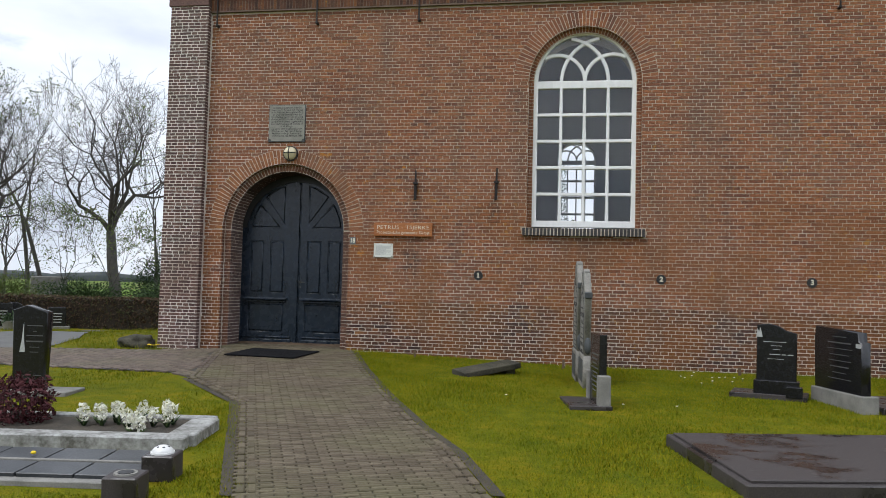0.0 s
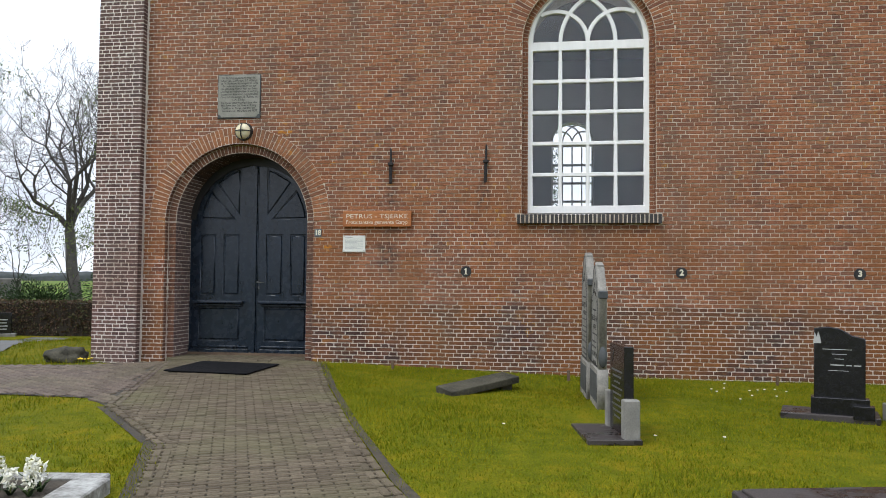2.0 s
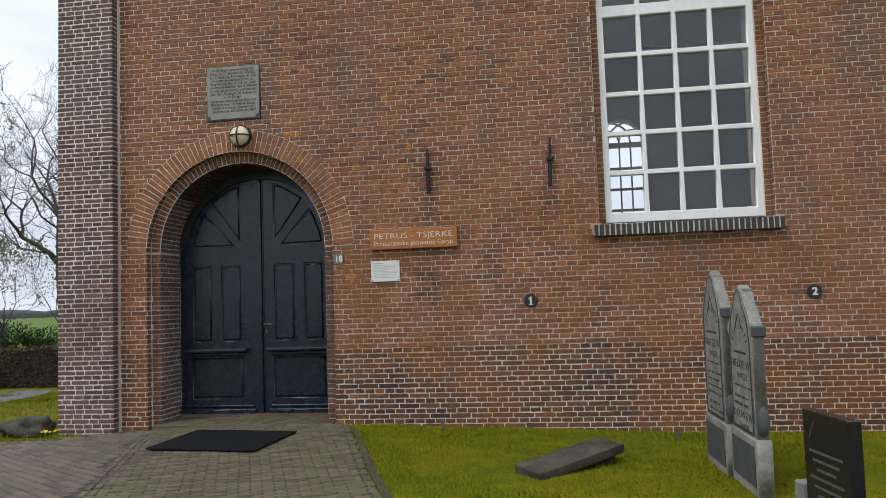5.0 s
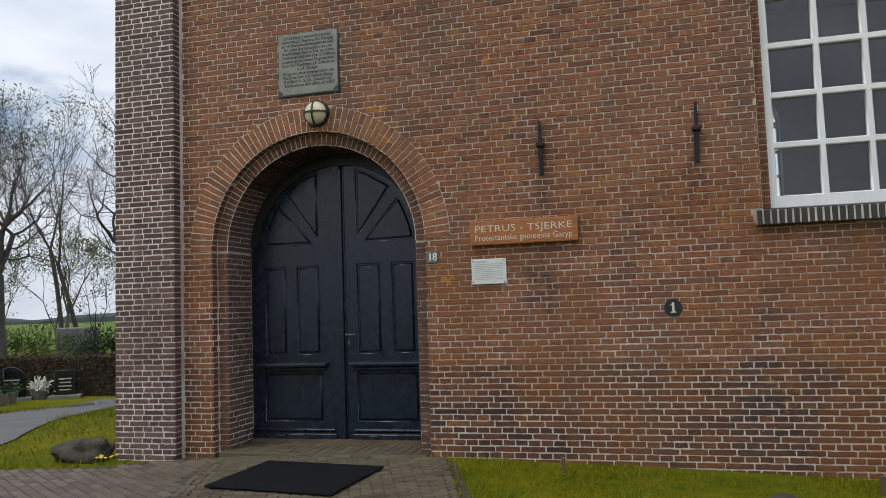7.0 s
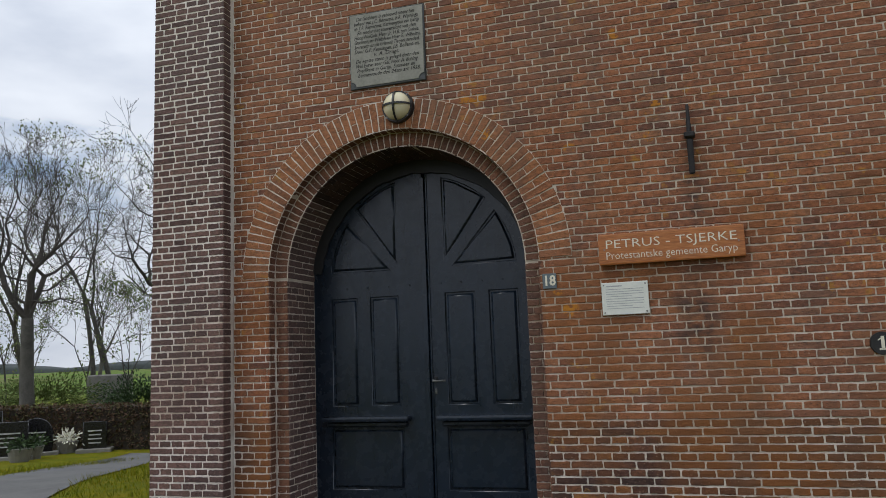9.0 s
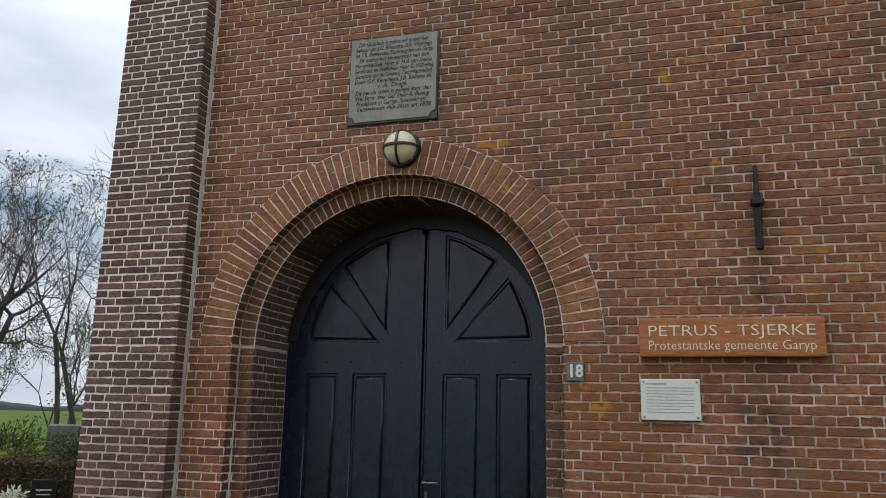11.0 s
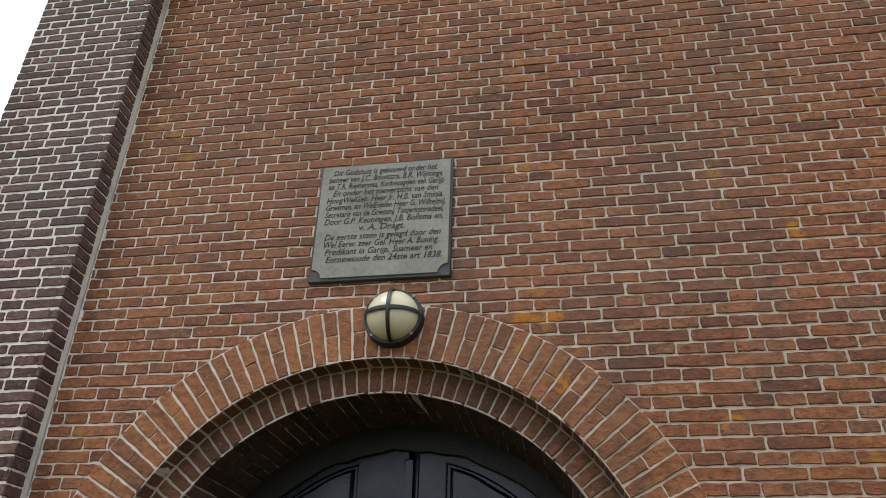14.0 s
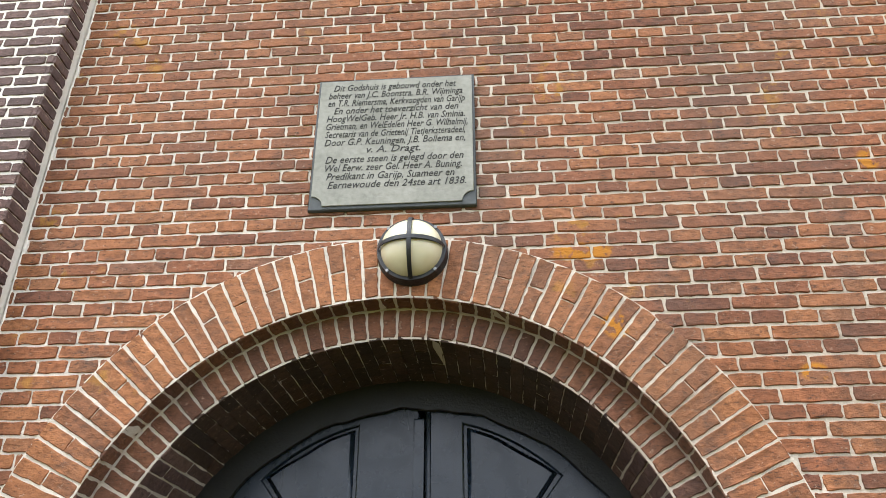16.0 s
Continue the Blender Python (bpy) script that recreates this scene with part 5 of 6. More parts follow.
tree(-17.9, 28.9, 11.0, 0.36, 5, (-0.45, 0), 0.36, 0.85, 0, 7, "large bare tree with a leaning grey trunk", 4)
tree(-16.8, 29.6, 9.0, 0.13, 21, (0.02, 0), 0.35, 0.42, 700, 6, "slender bare tree behind the hedge", 2)
tree(-19.9, 23.6, 8.6, 0.3, 8, (0.05, 0), 0.4, 0.85, 0, 7, "gnarled bare tree with a low fork", 3)
tree(-22.4, 28.9, 10.4, 0.13, 13, (0, 0), 0.45, 0.42, 900, 6, "slender tree with sparse young leaves", 2)
tree(-21.9, 29.6, 10.0, 0.14, 31, (-0.05, 0), 0.42, 0.42, 900, 6, "slender tree with sparse young leaves", 2)
tree(-29.5, 33.0, 11.0, 0.2, 44, (0, 0), 0.35, 0.5, 500, 6, "bare tree farther off in the meadow", 3)
tree(-37.0, 46.0, 8.0, 0.2, 51, (0, 0), 0.3, 0.55, 0, 6, "small bare tree far off in the meadow", 3)

for k, (x, y, h) in enumerate(((-19.4, 27.0, 5.2), (-21.2, 27.4, 5.6), (-17.4, 27.2, 4.8), (-23.6, 27.6, 5.5), (-25.6, 27.2, 5.0), (-15.6, 27.8, 4.6), (-26.8, 29.5, 7.5))):
    tree(x, y, h, 0.06, 70 + k, (0, 0), 0.3, 0.6, 800, 5, "young tree with pale green spring leaves", 3)


def bush(x, y, w, h, seed, material, n, label):
    g = bare("bush", label, "bush", "undergrowth behind the hedge")
    rs = np.random.RandomState(seed)
    c = rs.normal(size=(n, 3))
    c /= np.linalg.norm(c, axis=1)[:, None]
    c *= rs.uniform(0.35, 1.0, (n, 1)) * (1 + 0.3 * np.sin(c[:, :1] * 7 + seed) * np.cos(c[:, 2:] * 6))
    c = c * np.array([[w, w * 0.6, h * 0.6]]) + np.array([[x, y, gz(x, y) + h * 0.5]])
    c[:, 2] = np.maximum(c[:, 2], gz(x, y) + 0.02)
    leaves("foliage", c, 0.045, material, g, "", seed)
    b = Vector((x, y, gz(x, y)))
    for k in range(6):
        part("stem", rod(b, b + Vector((rs.uniform(-w, w) * 0.4, rs.uniform(-0.3, 0.3), h * rs.uniform(0.3, 0.6))), 0.025, 0.008, 5), M_BARK, g)


for k, (x, y, w, h) in enumerate(((-17.2, 25.2, 1.8, 1.5), (-20.6, 25.0, 2.0, 1.7), (-14.2, 26.5, 1.8, 1.6), (-23.4, 24.8, 2.0, 1.6), (-16.0, 28.5, 1.6, 2.6), (-26.5, 25.2, 2.2, 1.5))):
    bush(x, y, w, h, 60 + k, M_IVY if k % 2 == 0 else M_SPRING, 8000, "green undergrowth bush behind the hedge")
bush(0.02, 24.9, 0.72, 6.0, 90, M_IVY, 5000, "dark evergreen bush beyond the far window")


# ---- bricks ----
COURSE, STRETCH, HEAD, JOINT = 0.06175, 0.253, 0.1265, 0.0112
BOND_U, BOND_Z = 0.1485, -0.0014               # where the bond starts
brnd = np.random.RandomState(17)


class Pieces:
    """Bricks laid in a list; joined into one mesh, or set as single parts."""

    def __init__(self):
        self.v, self.f = [], []

    def add(self, o, u, w, n, lu, lw, proud=0.0, deep=0.045, bev=0.0024, rough=0.003, taper=0.0):
        """A worn brick whose face centre is o, with face axes u and w and outward normal n."""
        o, u, w, n = (np.asarray(a, float) for a in (o, u, w, n))
        i = len(self.v)
        c = 0.004
        a, b = lu / 2, lw / 2
        run = [-a + c, -a * 0.62, -a * 0.2, a * 0.24, a * 0.6, a - c]
        rim = [(x, -b) for x in run] + [(a, -b + c), (a, 0.0), (a, b - c)]
        rim += [(x, b) for x in reversed(run)] + [(-a, b - c), (-a, 0.0), (-a, -b + c)]
        jit = brnd.uniform(-rough, rough, (18, 2))
        tip = brnd.uniform(-0.0014, 0.0012, 18)
        m = len(rim)
        for level in range(3):
            depth = (-deep, proud - bev, proud)[level]
            ins = 1 - (0, 0, 1)[level] * min(0.45, bev / max(b, 0.01))
            insu = 1 - (0, 0, 1)[level] * min(0.45, bev / max(a, 0.01))
            for k, (x, y) in enumerate(rim):
                jx, jy = jit[k] if level else (0.0, 0.0)
                y = y * (1 + taper * x / a)
                z = depth + (tip[k] if level == 2 else 0.0)
                self.v.append(o + u * (x * insu + jx) + w * (y * ins + jy * 0.9) + n * z)
        for r in (0, m):
            for k in range(m):
                self.f.append((i + r + k, i + r + (k + 1) % m, i + r + m + (k + 1) % m, i + r + m + k))
        self.f.append(tuple(range(i + 2 * m, i + 3 * m)))

    def join(self, name, material, parent, label):
        return raw(name, self.v, self.f, material, parent, label, kind="stuff")


def piece_mesh(name, lu, lw, material, deep=0.045, taper=0.0):
    p = Pieces()
    p.add((0, 0, 0), (1, 0, 0), (0, 0, 1), (0, -1, 0), lu, lw, 0, deep, taper=taper)
    me = bpy.data.meshes.new(name)
    me.from_pydata([tuple(v) for v in p.v], [], p.f)
    me.update()
    me.materials.append(material)
    return me


SHARED = {}


def single(name, lu, lw, material, m, parent, taper=0.0):
    key = (name, round(lu, 3), round(lw, 3), material.name, brnd.randint(5))
    if key not in SHARED:
        SHARED[key] = piece_mesh(name, lu, lw, material, 0.045, taper)
    ob = new(name, SHARED[key])
    ob.parent = parent
    ob.matrix_basis = m
    return ob


def courses(u0, u1, z0, z1, mixed=False):
    """Cross bond: courses of stretchers and of headers in turn; mixed: stretcher and header in turn instead of stretchers. Gives u, z, length."""
    row = int(math.floor((z0 - BOND_Z) / COURSE))
    while (row + 1) * COURSE + BOND_Z <= z1 + 1e-6:
        z = (row + 0.5) * COURSE + BOND_Z
        unit = STRETCH if row % 2 == 0 else HEAD
        shift = BOND_U + (HEAD / 2 if row % 2 else ((row // 2) % 2) * STRETCH / 2)
        shift += brnd.uniform(-0.01, 0.01)
        k = 0
        ends = [u0 - STRETCH - (STRETCH if (row // 2) % 2 else HEAD / 2)] if mixed and row % 2 == 0 else [shift + unit * (math.floor((u0 - shift) / unit) - 1)]
        while ends[-1] < u1:
            ends.append(ends[-1] + ((STRETCH, HEAD)[len(ends) % 2] if mixed and row % 2 == 0 else unit))
        while k < len(ends) - 1:
            a, b = max(u0, ends[k]), min(u1, ends[k + 1])
            if b - a > 0.016:
                yield (a + b) / 2, z + brnd.uniform(-0.002, 0.002), b - a
            k += 1
        row += 1


def openings(z):
    """Stretches of the wall at height z taken by arches and openings."""
    out = []
    for cx, spring, ri, ro, low in ((DX, D_SPRING, D_R1, D_RO, -1), (WX, W_SPRING, W_HALF, W_RO, W_Z0 - 0.16)):
        if z < low or z > spring + ro:
            continue
        h = ri if z < spring + 0.02 else math.sqrt(max(0, ro ** 2 - (z + COURSE / 2 - spring) ** 2))
        out.append((cx - h, cx + h))
    if W_Z0 - 0.16 < z < W_Z0:
        out[-1] = (WX - 1.09, WX + 1.09)
    return out


red, low = Pieces(), Pieces()
singles = 0
for u, z, l in courses(WALL_X0, 9.0, -0.45, CORNICE):
    spans = [(u - l / 2, u + l / 2)]
    for a, b in openings(z):
        cut = []
        for p, q in spans:
            if q <= a or p >= b:
                cut.append((p, q))
                continue
            if p < a:
                cut.append((p, a))
            if q > b:
                cut.append((b, q))
        spans = cut
    for p, q in spans:
        thin = 0.0128 - 0.0018 * min(1, max(0, (z - 0.9) / 0.6))
        w = q - p - thin
        if w < 0.012:
            continue
        x = (p + q) / 2
        full = abs(q - p - l) < 1e-6 and (abs(l - STRETCH) < 1e-3 or abs(l - HEAD) < 1e-3)
        plinth = z < 0.87
        if full and not plinth and 2.6 < z < 4.5 and -4.35 < x < -2.6 and singles < 300:
            single("brick", w, COURSE - thin, M_BRICK, pose(x, FY + brnd.uniform(-0.002, 0.001), z, 0, brnd.uniform(-0.6, 0.6), 0), wall_south)
            singles += 1
        else:
            (low if plinth else red).add((x, FY, z), (1, 0, 0), (0, 0, 1), (0, -1, 0), w, COURSE - thin, brnd.uniform(-0.0012, 0.0025))
red.join("brick_field", M_BRICK, wall_south, "weathered red-brown bricks")
low.join("plinth_brick_field", M_DARK, wall_south, "dark plinth bricks with pale joints")

# pilaster: front, and the side faces
pf = Pieces()
count = 0
for u, z, l in courses(PIL_X0, PIL_X1, -0.45, 7.05, True):
    full = abs(l - STRETCH) < 1e-3 or abs(l - HEAD) < 1e-3
    if full and 0.3 < z < 4.2 and count < 290:
        single("brick", l - 0.0145, COURSE - 0.0145, M_PIL, pose(u, PIL_Y + brnd.uniform(-0.002, 0.0012), z, 0, brnd.uniform(-0.7, 0.7), 0), pil)
        count += 1
    else:
        pf.add((u, PIL_Y, z), (1, 0, 0), (0, 0, 1), (0, -1, 0), l - 0.0145, COURSE - 0.0145, brnd.uniform(-0.0015, 0.002))
    if u - l / 2 <= PIL_X0 + 0.001:
        pf.add((PIL_X0, PIL_Y + 0.11, z), (0, -1, 0), (0, 0, 1), (-1, 0, 0), 0.2, COURSE - JOINT, brnd.uniform(-0.004, 0.004))
        pf.add((PIL_X0, PIL_Y + 0.33, z), (0, -1, 0), (0, 0, 1), (-1, 0, 0), 0.2, COURSE - JOINT, brnd.uniform(-0.004, 0.004))
        pf.add((PIL_X1, PIL_Y + 0.06, z), (0, 1, 0), (0, 0, 1), (1, 0, 0), 0.115, COURSE - JOINT, brnd.uniform(-0.002, 0.002))
pf.join("brick_field", M_PIL, pil, "brown pilaster bricks")
part("mortar_fillet", block((0.013, 0.012, 7.4), (PIL_X1 + 0.0066, FY + 0.004, 3.3), 0.004), M_MORTAR, pil, "pale mortar joint in the corner")
part("corbel", block((PIL_X1 - PIL_X0 + 0.1, 0.3, 0.2), ((PIL_X0 + PIL_X1) / 2 - 0.03, PIL_Y + 0.12, 6.74), 0.01), M_PIL, pil, "stepped-out brick corbel")
part("corbel", block((PIL_X1 - PIL_X0 + 0.04, 0.3, 0.13), ((PIL_X0 + PIL_X1) / 2 - 0.02, PIL_Y + 0.13, 6.56), 0.01), M_PIL, pil, "stepped-out brick corbel")


def ring(parent, cx, spring, r0, r1, y, material, n, split, label):
    """Radial bricks of an arch; every second one is cut into two headers."""
    r = (r0 + r1) / 2
    for k in range(n):
        a = math.pi * (k + 0.5) / n
        length = r1 - r0 - 0.01
        ca, sa = math.cos(a), math.sin(a)
        cuts = [(r, length)]
        if split and k % 2:
            cuts = [(r0 + length * 0.27, length / 2 - 0.005), (r0 + length * 0.775, length / 2 - 0.005)]
        for rr, ll in cuts:
            m = pose(cx + rr * ca, y + brnd.uniform(-0.003, 0.002), spring + rr * sa, 0, -math.degrees(a) + brnd.uniform(-0.6, 0.6), 0)
            pitch = math.pi * rr / n
            single("arch_brick", ll, pitch - 0.0115, material, m, parent, ll / 2 / rr)


arch_d = bare("door_arch", "round brick arch with stepped inner ring over the door", "arch", kind="structure")
sheet("mortar_bed", [arc(DX, D_SPRING, D_RO, 0, 180, 40) + arc(DX, D_SPRING, D_R1, 180, 0, 40)], FY - 0.0015, FY + 0.005, M_MORTAR, arch_d)
ring(arch_d, DX, D_SPRING, D_R1, D_RO, FY - 0.006, M_ARCH, 64, True, "")
sheet("inner_mortar_bed", [arc(DX, D_SPRING, D_R1, 0, 180, 40) + arc(DX, D_SPRING, D_R2, 180, 0, 40)], FY + 0.106, FY + 0.109, M_MORTAR, arch_d)
ring(arch_d, DX, D_SPRING, D_R2 + 0.002, D_R1 - 0.006, FY + 0.1, M_REVEAL, 60, False, "")
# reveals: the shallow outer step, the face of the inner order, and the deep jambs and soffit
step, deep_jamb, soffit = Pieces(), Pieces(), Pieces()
REVEAL = DOOR_Y - FY - 0.11
for k in range(60):
    a = math.pi * (k + 0.5) / 60
    nrm, tan = (-math.cos(a), 0, -math.sin(a)), (-math.sin(a), 0, math.cos(a))
    step.add((DX + (D_R1 - 0.004) * math.cos(a), FY + 0.05, D_SPRING + (D_R1 - 0.004) * math.sin(a)), (0, 1, 0), tan, nrm, 0.1, math.pi * D_R1 / 60 - 0.01, brnd.uniform(-0.002, 0.003), 0.03)
    cuts = (0.0, 0.27, 0.54, REVEAL) if k % 2 else (0.0, 0.13, 0.4, REVEAL)
    for y0, y1 in zip(cuts, cuts[1:]):
        c = (DX + (D_R2 - 0.004) * math.cos(a), FY + 0.106 + (y0 + y1) / 2, D_SPRING + (D_R2 - 0.004) * math.sin(a))
        # only the crown takes the shade-darkened bricks, the sides stay brown
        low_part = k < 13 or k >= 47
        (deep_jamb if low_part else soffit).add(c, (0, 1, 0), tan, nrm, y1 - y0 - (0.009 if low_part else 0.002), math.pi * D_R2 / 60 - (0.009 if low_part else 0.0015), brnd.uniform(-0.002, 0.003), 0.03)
for s in (-1, 1):
    for u, z, l in courses(0.0, 0.1, -0.1, D_SPRING + 0.033):
        step.add((DX + s * (D_R1 - 0.004), FY + u, z), (0, -s, 0), (0, 0, 1), (-s, 0, 0), l - 0.004, COURSE - JOINT, brnd.uniform(-0.002, 0.003), 0.03)
    for u, z, l in courses(D_R2, D_R1 - 0.012, -0.1, D_SPRING + 0.033):
        step.add((DX + s * u, FY + 0.1, z), (1, 0, 0), (0, 0, 1), (0, -1, 0), l - 0.008, COURSE - JOINT, brnd.uniform(-0.002, 0.003), 0.03)
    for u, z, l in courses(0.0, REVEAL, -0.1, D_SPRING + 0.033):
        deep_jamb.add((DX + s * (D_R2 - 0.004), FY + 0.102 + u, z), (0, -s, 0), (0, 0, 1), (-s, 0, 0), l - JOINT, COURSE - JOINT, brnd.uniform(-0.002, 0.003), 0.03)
    part("corner_joint", block((0.012, 0.012, D_SPRING + 0.2), (DX + s * (D_R1 - 0.008), FY + 0.104, D_SPRING / 2 - 0.05), 0.003), M_MORTAR, arch_d, "pale mortar joint in the corner")
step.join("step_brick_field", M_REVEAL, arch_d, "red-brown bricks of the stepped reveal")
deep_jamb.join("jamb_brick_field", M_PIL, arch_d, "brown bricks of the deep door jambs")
soffit.join("soffit_brick_field", M_SOFFIT_SHADE, arch_d, "dirty arch soffit bricks, darkened for the shade under the arch")

for row in range(3):
    for k in range(21):
        single("brick", 0.1, 0.192, M_PAVER, pose(DX - 1.07 + 0.107 * k, FY + 0.12 + 0.2 * row, -0.043 + brnd.uniform(-0.002, 0.002), -90, 0, brnd.uniform(-0.7, 0.7)), door_step)

arch_w = bare("window_arch", "round brick arch over the church window", "arch", kind="structure")
sheet("mortar_bed", [arc(WX, W_SPRING, W_RO, 0, 180, 40) + arc(WX, W_SPRING, W_HALF, 180, 0, 40)], FY - 0.0015, FY + 0.005, M_MORTAR, arch_w)
ring(arch_w, WX, W_SPRING, W_HALF, W_RO, FY - 0.006, M_BRICK, 56, True, "")
wrev = Pieces()
for k in range(52):
    a = math.pi * (k + 0.5) / 52
    wrev.add((WX + (W_HALF - 0.003) * math.cos(a), FY + 0.1, W_SPRING + (W_HALF - 0.003) * math.sin(a)), (0, 1, 0), (-math.sin(a), 0, math.cos(a)), (-math.cos(a), 0, -math.sin(a)), 0.18, math.pi * W_HALF / 52 - 0.012, 0, 0.03)
for u, z, l in courses(0.0, 0.2, W_Z0 - 0.02, W_SPRING):
    for s in (-1, 1):
        wrev.add((WX + s * (W_HALF - 0.003), FY + 0.002 + u, z), (0, -s, 0), (0, 0, 1), (-s, 0, 0), l - JOINT, COURSE - JOINT, brnd.uniform(-0.002, 0.002), 0.03)
for u, z, l in courses(W_FRAME - 0.02, W_HALF, W_Z0 - 0.02, W_SPRING + 0.05):
    for s in (-1, 1):
        wrev.add((WX + s * u, FY + 0.103, z), (1, 0, 0), (0, 0, 1), (0, -1, 0), l - 0.004, COURSE - JOINT, 0, 0.03)
for k in range(52):
    a = math.pi * (k + 0.5) / 52
    r = (W_FRAME + W_HALF) / 2
    wrev.add((WX + r * math.cos(a), FY + 0.103, W_SPRING + r * math.sin(a)), (math.cos(a), 0, math.sin(a)), (-math.sin(a), 0, math.cos(a)), (0, -1, 0), 0.09, math.pi * r / 52 - 0.012, 0, 0.03)
wrev.join("reveal_brick_field", M_BRICK, arch_w, "bricks of the window reveal")

# black glazed brick sill, bricks on edge
sill = bare("window_sill", "projecting sill of black glazed bricks on edge", "sill", kind="structure")
part("sill_bed", block((2.15, 0.29, 0.128), (WX, FY + 0.055, W_Z0 - 0.1), 0.003), M_MORTAR, sill)
nb = 34
for k in range(nb):
    x = WX - 1.08 + 2.16 * (k + 0.5) / nb
    b = bpy.data.meshes.get("sill_brick")
    if not b:
        bm = block((2.16 / nb - 0.013, 0.3, 0.14), (0, 0, 0), 0.006)
        b = bpy.data.meshes.new("sill_brick")
        bm.to_mesh(b)
        bm.free()
        b.materials.append(M_BLACKBRICK)
    o = new("brick", b)
    o.parent = sill
    o.matrix_basis = pose(x, FY + 0.055 + brnd.uniform(-0.003, 0.003), W_Z0 - 0.1, 1, 0, 0)

# cornice of upright bricks
corn = bare("cornice", "brick cornice of upright bricks under the eaves", "cornice", kind="structure")
part("cornice_bed", block((15.37, 0.1, 0.8), (WALL_X0 + 15.37 / 2, FY - 0.012, 6.79), 0), M_GRIMY, corn)
cb = Pieces()
n = int(15.37 / 0.0635)
for k in range(n):
    cb.add((WALL_X0 + (k + 0.5) * 0.0635, FY - 0.067, 6.52), (1, 0, 0), (0, 0, 1), (0, -1, 0), 0.052, 0.205, brnd.uniform(-0.003, 0.003), 0.04)
cb.join("cornice_brick_field", M_DARK, corn, "upright cornice bricks")
cb = Pieces()
for u, z, l in courses(WALL_X0, 9.0, 6.64, 7.1):
    cb.add((u, FY - 0.067, z), (1, 0, 0), (0, 0, 1), (0, -1, 0), l - JOINT, COURSE - JOINT, brnd.uniform(-0.003, 0.003), 0.04)
cb.join("frieze_brick_field", M_DARK, corn, "brick courses under the gutter")


# ---- paving ----
def paver_up(poly, origin, along, lu, lw, material, parent, limit, pick, lift, y_min, herring=False):
    """Paving bricks in running bond over a stretch of ground."""
    d = Vector(along).normalized()
    e = Vector((d.y, -d.x))
    xs, ys = [p[0] for p in poly], [p[1] for p in poly]
    joined, made = Pieces(), 0
    span = 26
    turn = math.degrees(math.atan2(e.y, e.x))
    rows = []
    for r in range(int(-span / lw), int(span / lw)):
        off = (r % 2) * lu / 2
        for c in range(int(-10 / lu), int(10 / lu)):
            rows.append((r * lw, c * lu + off))
    rc = np.array(rows)
    X = origin[0] + d.x * rc[:, 0] + e.x * rc[:, 1]
    Y = origin[1] + d.y * rc[:, 0] + e.y * rc[:, 1]
    keep = inside(poly, X, Y) & (Y > y_min)
    for s in (-0.33, 0.33):
        keep &= inside(poly, X + e.x * lu * s, Y + e.y * lu * s)
    for x, y in zip(X[keep], Y[keep]):
        z = gz(x, y) + lift + brnd.uniform(-0.0025, 0.0025)
        if made < limit and pick(x, y):
            key = (round(lu, 3), material.name)
            if key not in SHARED:
                p = Pieces()
                p.add((0, 0, 0), (1, 0, 0), (0, 1, 0), (0, 0, 1), lu - 0.01, lw - 0.01, 0, 0.03, 0.006)
                me = bpy.data.meshes.new("paving_brick")
                me.from_pydata([tuple(v) for v in p.v], [], p.f)
                me.update()
                me.materials.append(material)
                SHARED[key] = me
            o = new("paving_brick", SHARED[key])
            o.parent = parent
            o.matrix_basis = pose(x, y, z, 2.06, 0, 0) @ pose(0, 0, 0, brnd.uniform(-0.8, 0.8), brnd.uniform(-0.5, 0.5), turn + brnd.uniform(-1, 1))
            made += 1
        else:
            dz = 0.036
            u, w = np.array((e.x, e.y, e.y * dz)), np.array((d.x, d.y, d.y * dz))
            joined.add((x, y, z), u, w, (0, -dz, 1), lu - 0.01, lw - 0.01, brnd.uniform(-0.002, 0.002), 0.03, 0.006, 0.002)
    joined.join("paving_brick_field", material, parent, "worn paving bricks")


paver_up(PATH_MAIN, (-1.0, 4.3), (-0.391, 0.92), 0.2, 0.054, M_PAVER, path_main, 300, lambda x, y: 4.4 < y < 6.6, 0.026, -3.0)
paver_up(PATH_SIDE, (-6.0, 11.0), (0.55, 0.83), 0.205, 0.1, M_PAVER2, path_side, 290, lambda x, y: x > -7.4, 0.024, 0)


def kerb_line(name, pts, rows, material, label):
    """Edging bricks laid end to end along a line."""
    g = bare(name, label, "kerb", kind="structure")
    for r in range(rows):
        for (x0, y0), (x1, y1) in zip(pts, pts[1:]):
            d = Vector((x1 - x0, y1 - y0))
            length = d.length
            d.normalize()
            nrm = Vector((d.y, -d.x))
            k = max(1, int(length / 0.212))
            for i in range(k):
                p = Vector((x0, y0)) + d * length * (i + 0.5) / k + nrm * (0.035 + 0.083 * r)
                key = ("kerb", material.name)
                if key not in SHARED:
                    bm = block((0.19, 0.064, 0.08), (0, 0, 0), 0.009)
                    me = bpy.data.meshes.new("kerb_brick")
                    bm.to_mesh(me)
                    bm.free()
                    me.materials.append(material)
                    SHARED[key] = me
                o = new("kerb_brick", SHARED[key])
                o.parent = g
                o.matrix_basis = pose(p.x, p.y, gz(p.x, p.y) - 0.006 + brnd.uniform(-0.004, 0.004), 2.06, 0, math.degrees(math.atan2(d.y, d.x)) + brnd.uniform(-1.2, 1.2))


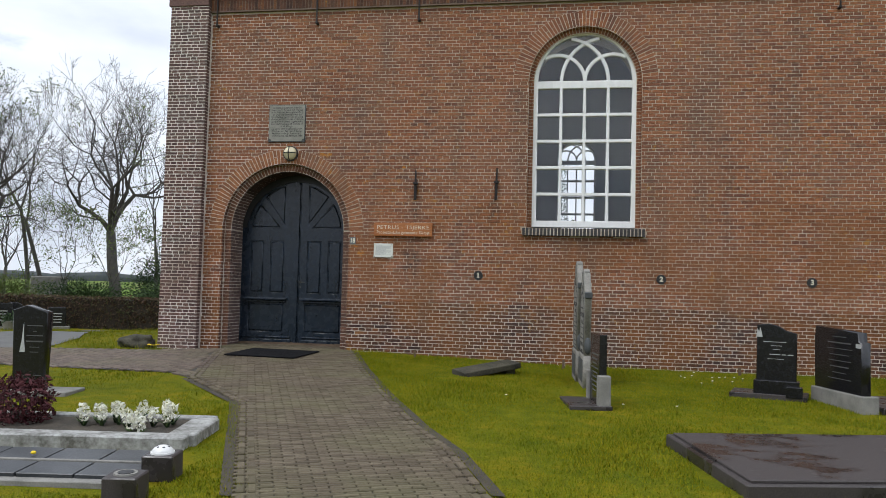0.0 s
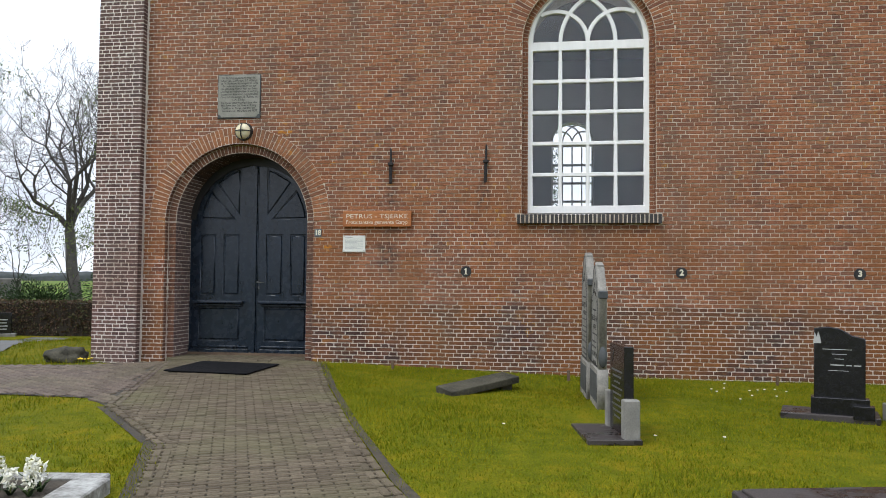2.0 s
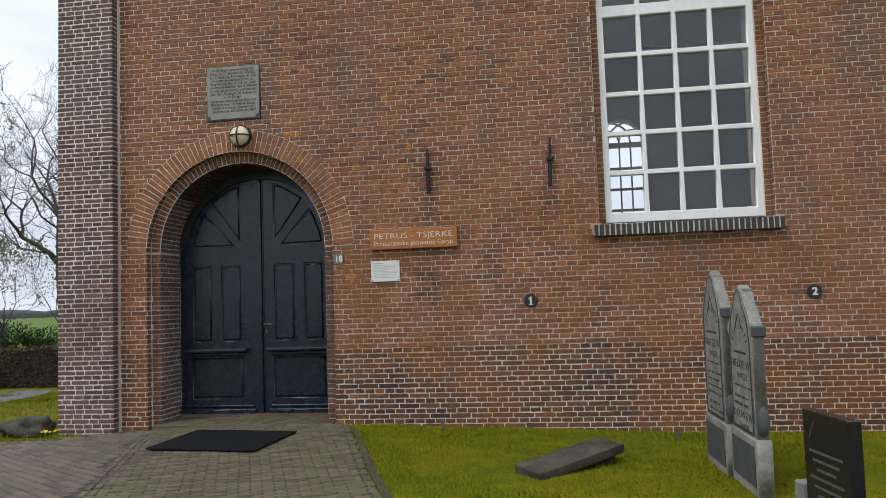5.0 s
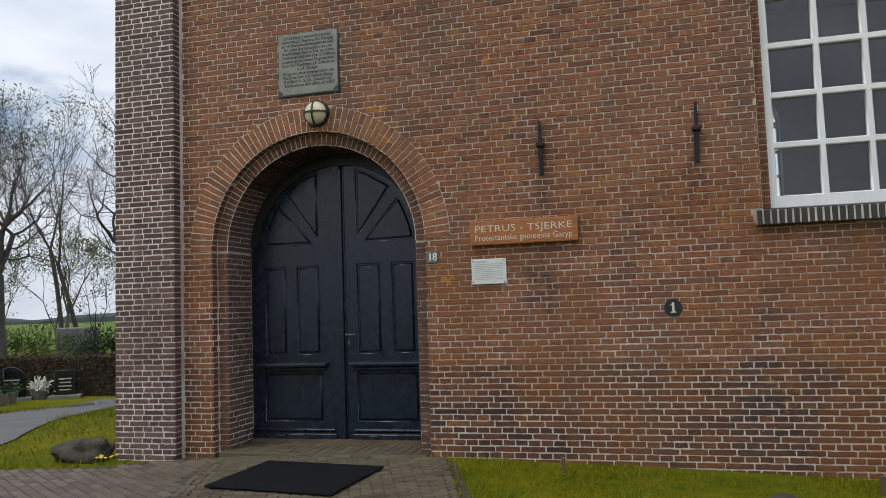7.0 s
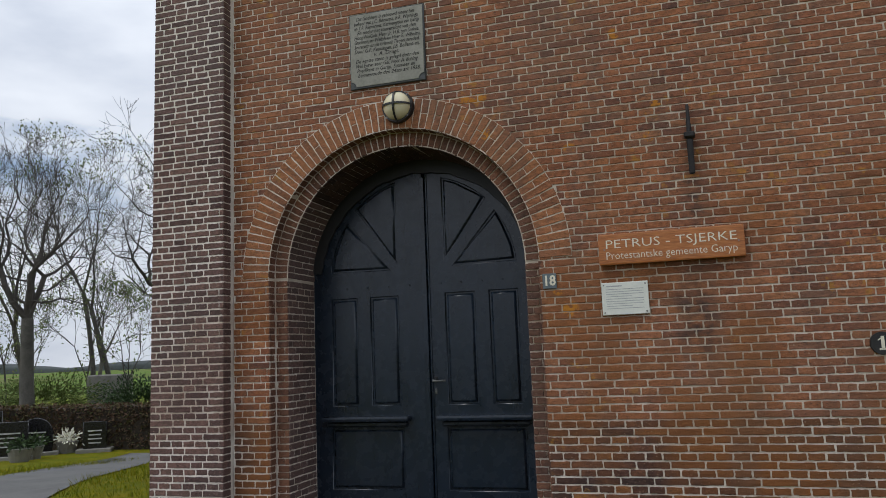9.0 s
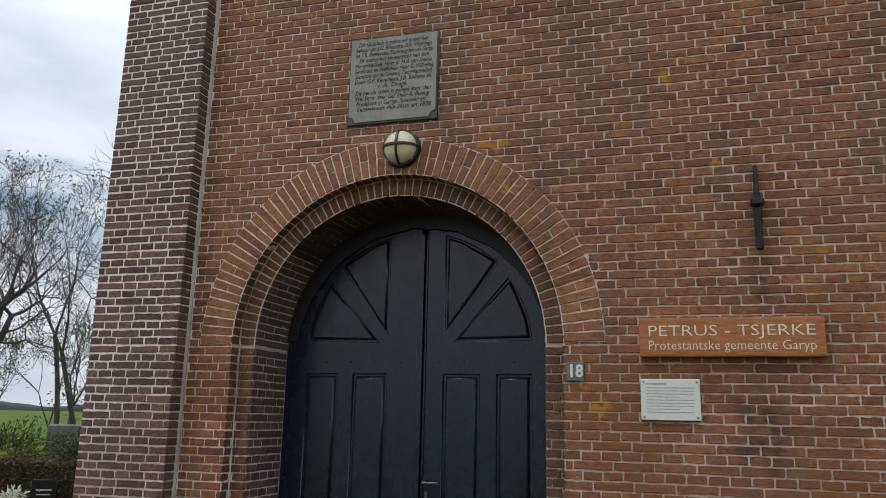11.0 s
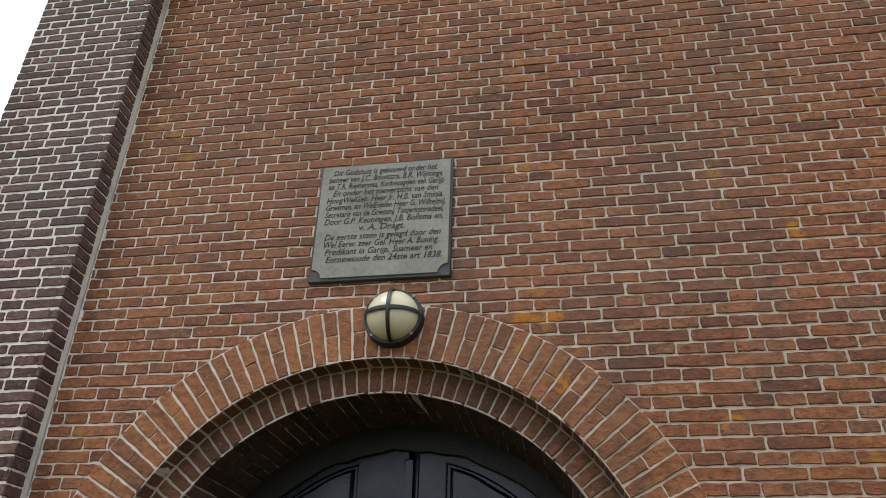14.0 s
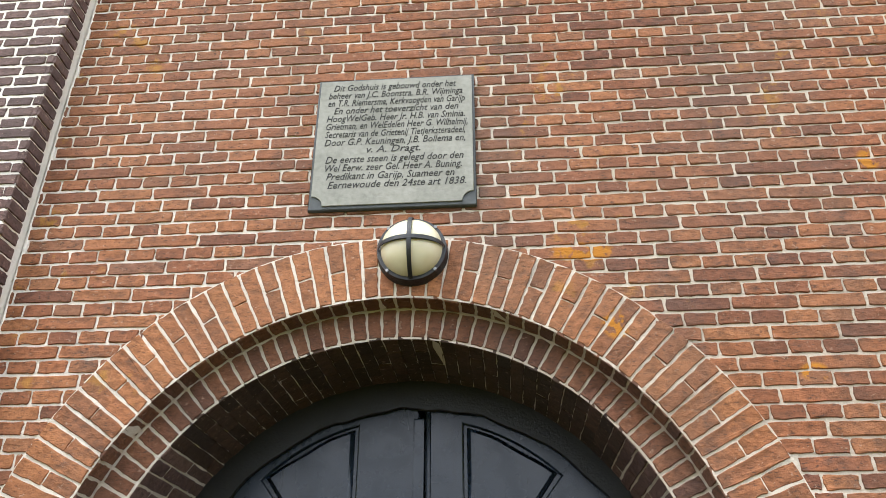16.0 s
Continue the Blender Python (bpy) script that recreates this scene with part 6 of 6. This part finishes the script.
kerb_line("kerb_west", [(0.6, -1.7), (-1.85, 4.07), (-3.25, 7.35), (-4.7, 8.94)], 2, M_PAVER, "double row of edging bricks beside the path")
kerb_line("kerb_seam", [(-4.7, 8.94), (-5.75, 11.9), (-5.98, 12.6)], 2, M_PAVER2, "double row of bricks between two pavings")
kerb_line("kerb_east", [(-3.36, 12.6), (-2.62, 10.55), (-1.82, 8.55), (-1.02, 6.68), (-0.52, 5.71), (-0.08, 4.49), (2.0, -0.4)], 2, M_PAVER, "double row of edging bricks beside the lawn")
kerb_line("kerb_door", [(-5.9, 12.66), (-3.5, 12.66)], 1, M_PAVER, "row of bricks before the church door")
# bare earth beside the kerbs
draped("soil_strip_west", [(-1.97, 4.07), (-3.4, 7.4), (-4.8, 8.92), (-4.7, 8.94), (-3.25, 7.35), (-1.85, 4.07)], 0.009, M_SOIL, label="strip of bare earth beside the path", kind="structure", category="soil")
draped("soil_strip_east", [(-0.06, 4.49), (-0.5, 5.71), (-1.0, 6.68), (-1.8, 8.55), (-2.6, 10.55), (-3.36, 12.6), (-3.26, 12.6), (-2.52, 10.55), (-1.72, 8.55), (-0.9, 6.68), (-0.4, 5.71), (0.05, 4.49)], 0.009, M_SOIL, label="strip of bare earth beside the path", kind="structure", category="soil")


# ---- grass ----
def grass(name, n, x0, x1, y0, y1, h, seed, dense_y=None):
    rs = np.random.RandomState(seed)
    x = rs.uniform(x0, x1, n)
    y = rs.uniform(y0, y1, n) if dense_y is None else y0 + (y1 - y0) * rs.uniform(0, 1, n) ** dense_y
    jx, jy = x + rs.normal(size=n) * 0.045, y + rs.normal(size=n) * 0.045
    ok = ~inside(PATH_MAIN, jx, jy) & ~inside(PATH_SIDE, jx, jy) & ~inside(ASPHALT, x, y)
    gap = np.sin(x * 5.1 + y * 2.3) * np.sin(y * 4.3 - x * 1.7) + rs.normal(size=n) * 0.8
    ok &= gap > -0.7
    beds = [(2.9, 5.95, 1.35, 0.85), (-4.0, 5.6, 1.15, 0.55), (-3.6, 4.5, 1.05, 0.6), (0.85, 8.8, 0.3, 0.4)]
    for bx, by, sx, sy in beds:
        ok &= ~((abs(x - bx) < sx) & (abs(y - by) < sy))
    x, y = x[ok], y[ok]
    m = len(x)
    z = ground_z(x, y) + np.where(inside(PATH_MAIN, x, y), 0.015, -0.004)
    tall = h * rs.uniform(0.4, 1.25, m) * (1 + 0.8 * np.clip(np.sin(x * 1.3) * np.sin(y * 1.1 + 1), 0, 1))
    tall = np.where(y > 12.2, tall * 1.5, tall)
    a = rs.uniform(0, 6.283, m)
    wd = 0.0045 * rs.uniform(0.6, 1.4, m)
    b = rs.uniform(0, 6.283, m)
    ln = tall * rs.uniform(0.1, 0.9, m)
    v = np.stack([np.stack([x - np.cos(a) * wd, y - np.sin(a) * wd, z], 1), np.stack([x + np.cos(a) * wd, y + np.sin(a) * wd, z], 1),
                  np.stack([x + np.cos(b) * ln, y + np.sin(b) * ln, z + tall], 1)], 1).reshape(-1, 3)
    me = bpy.data.meshes.new(name)
    me.vertices.add(3 * m)
    me.vertices.foreach_set("co", v.ravel())
    me.loops.add(3 * m)
    me.loops.foreach_set("vertex_index", np.arange(3 * m, dtype=np.int32))
    me.polygons.add(m)
    me.polygons.foreach_set("loop_start", np.arange(0, 3 * m, 3, dtype=np.int32))
    me.update()
    link_mesh(name, me, M_BLADE, None, "short mossy yellow-green grass blades", "grass", kind="stuff")


grass("grass", 260000, -3.4, 6.4, 3.4, 12.75, 0.026, 1)
grass("grass_verge", 80000, -8.5, -1.5, 3.0, 12.3, 0.024, 2)
grass("grass_far", 25000, -13.5, -7.0, 11.8, 20.5, 0.05, 3)


# ---- true size: the plan's units become metres ----
for me in bpy.data.meshes:
    me.transform(Matrix.Scale(SIZE, 4))
for ob in bpy.data.objects:
    if ob.type in ("MESH", "EMPTY"):
        m = ob.matrix_basis.copy()
        m.translation = m.translation * SIZE
        ob.matrix_basis = m
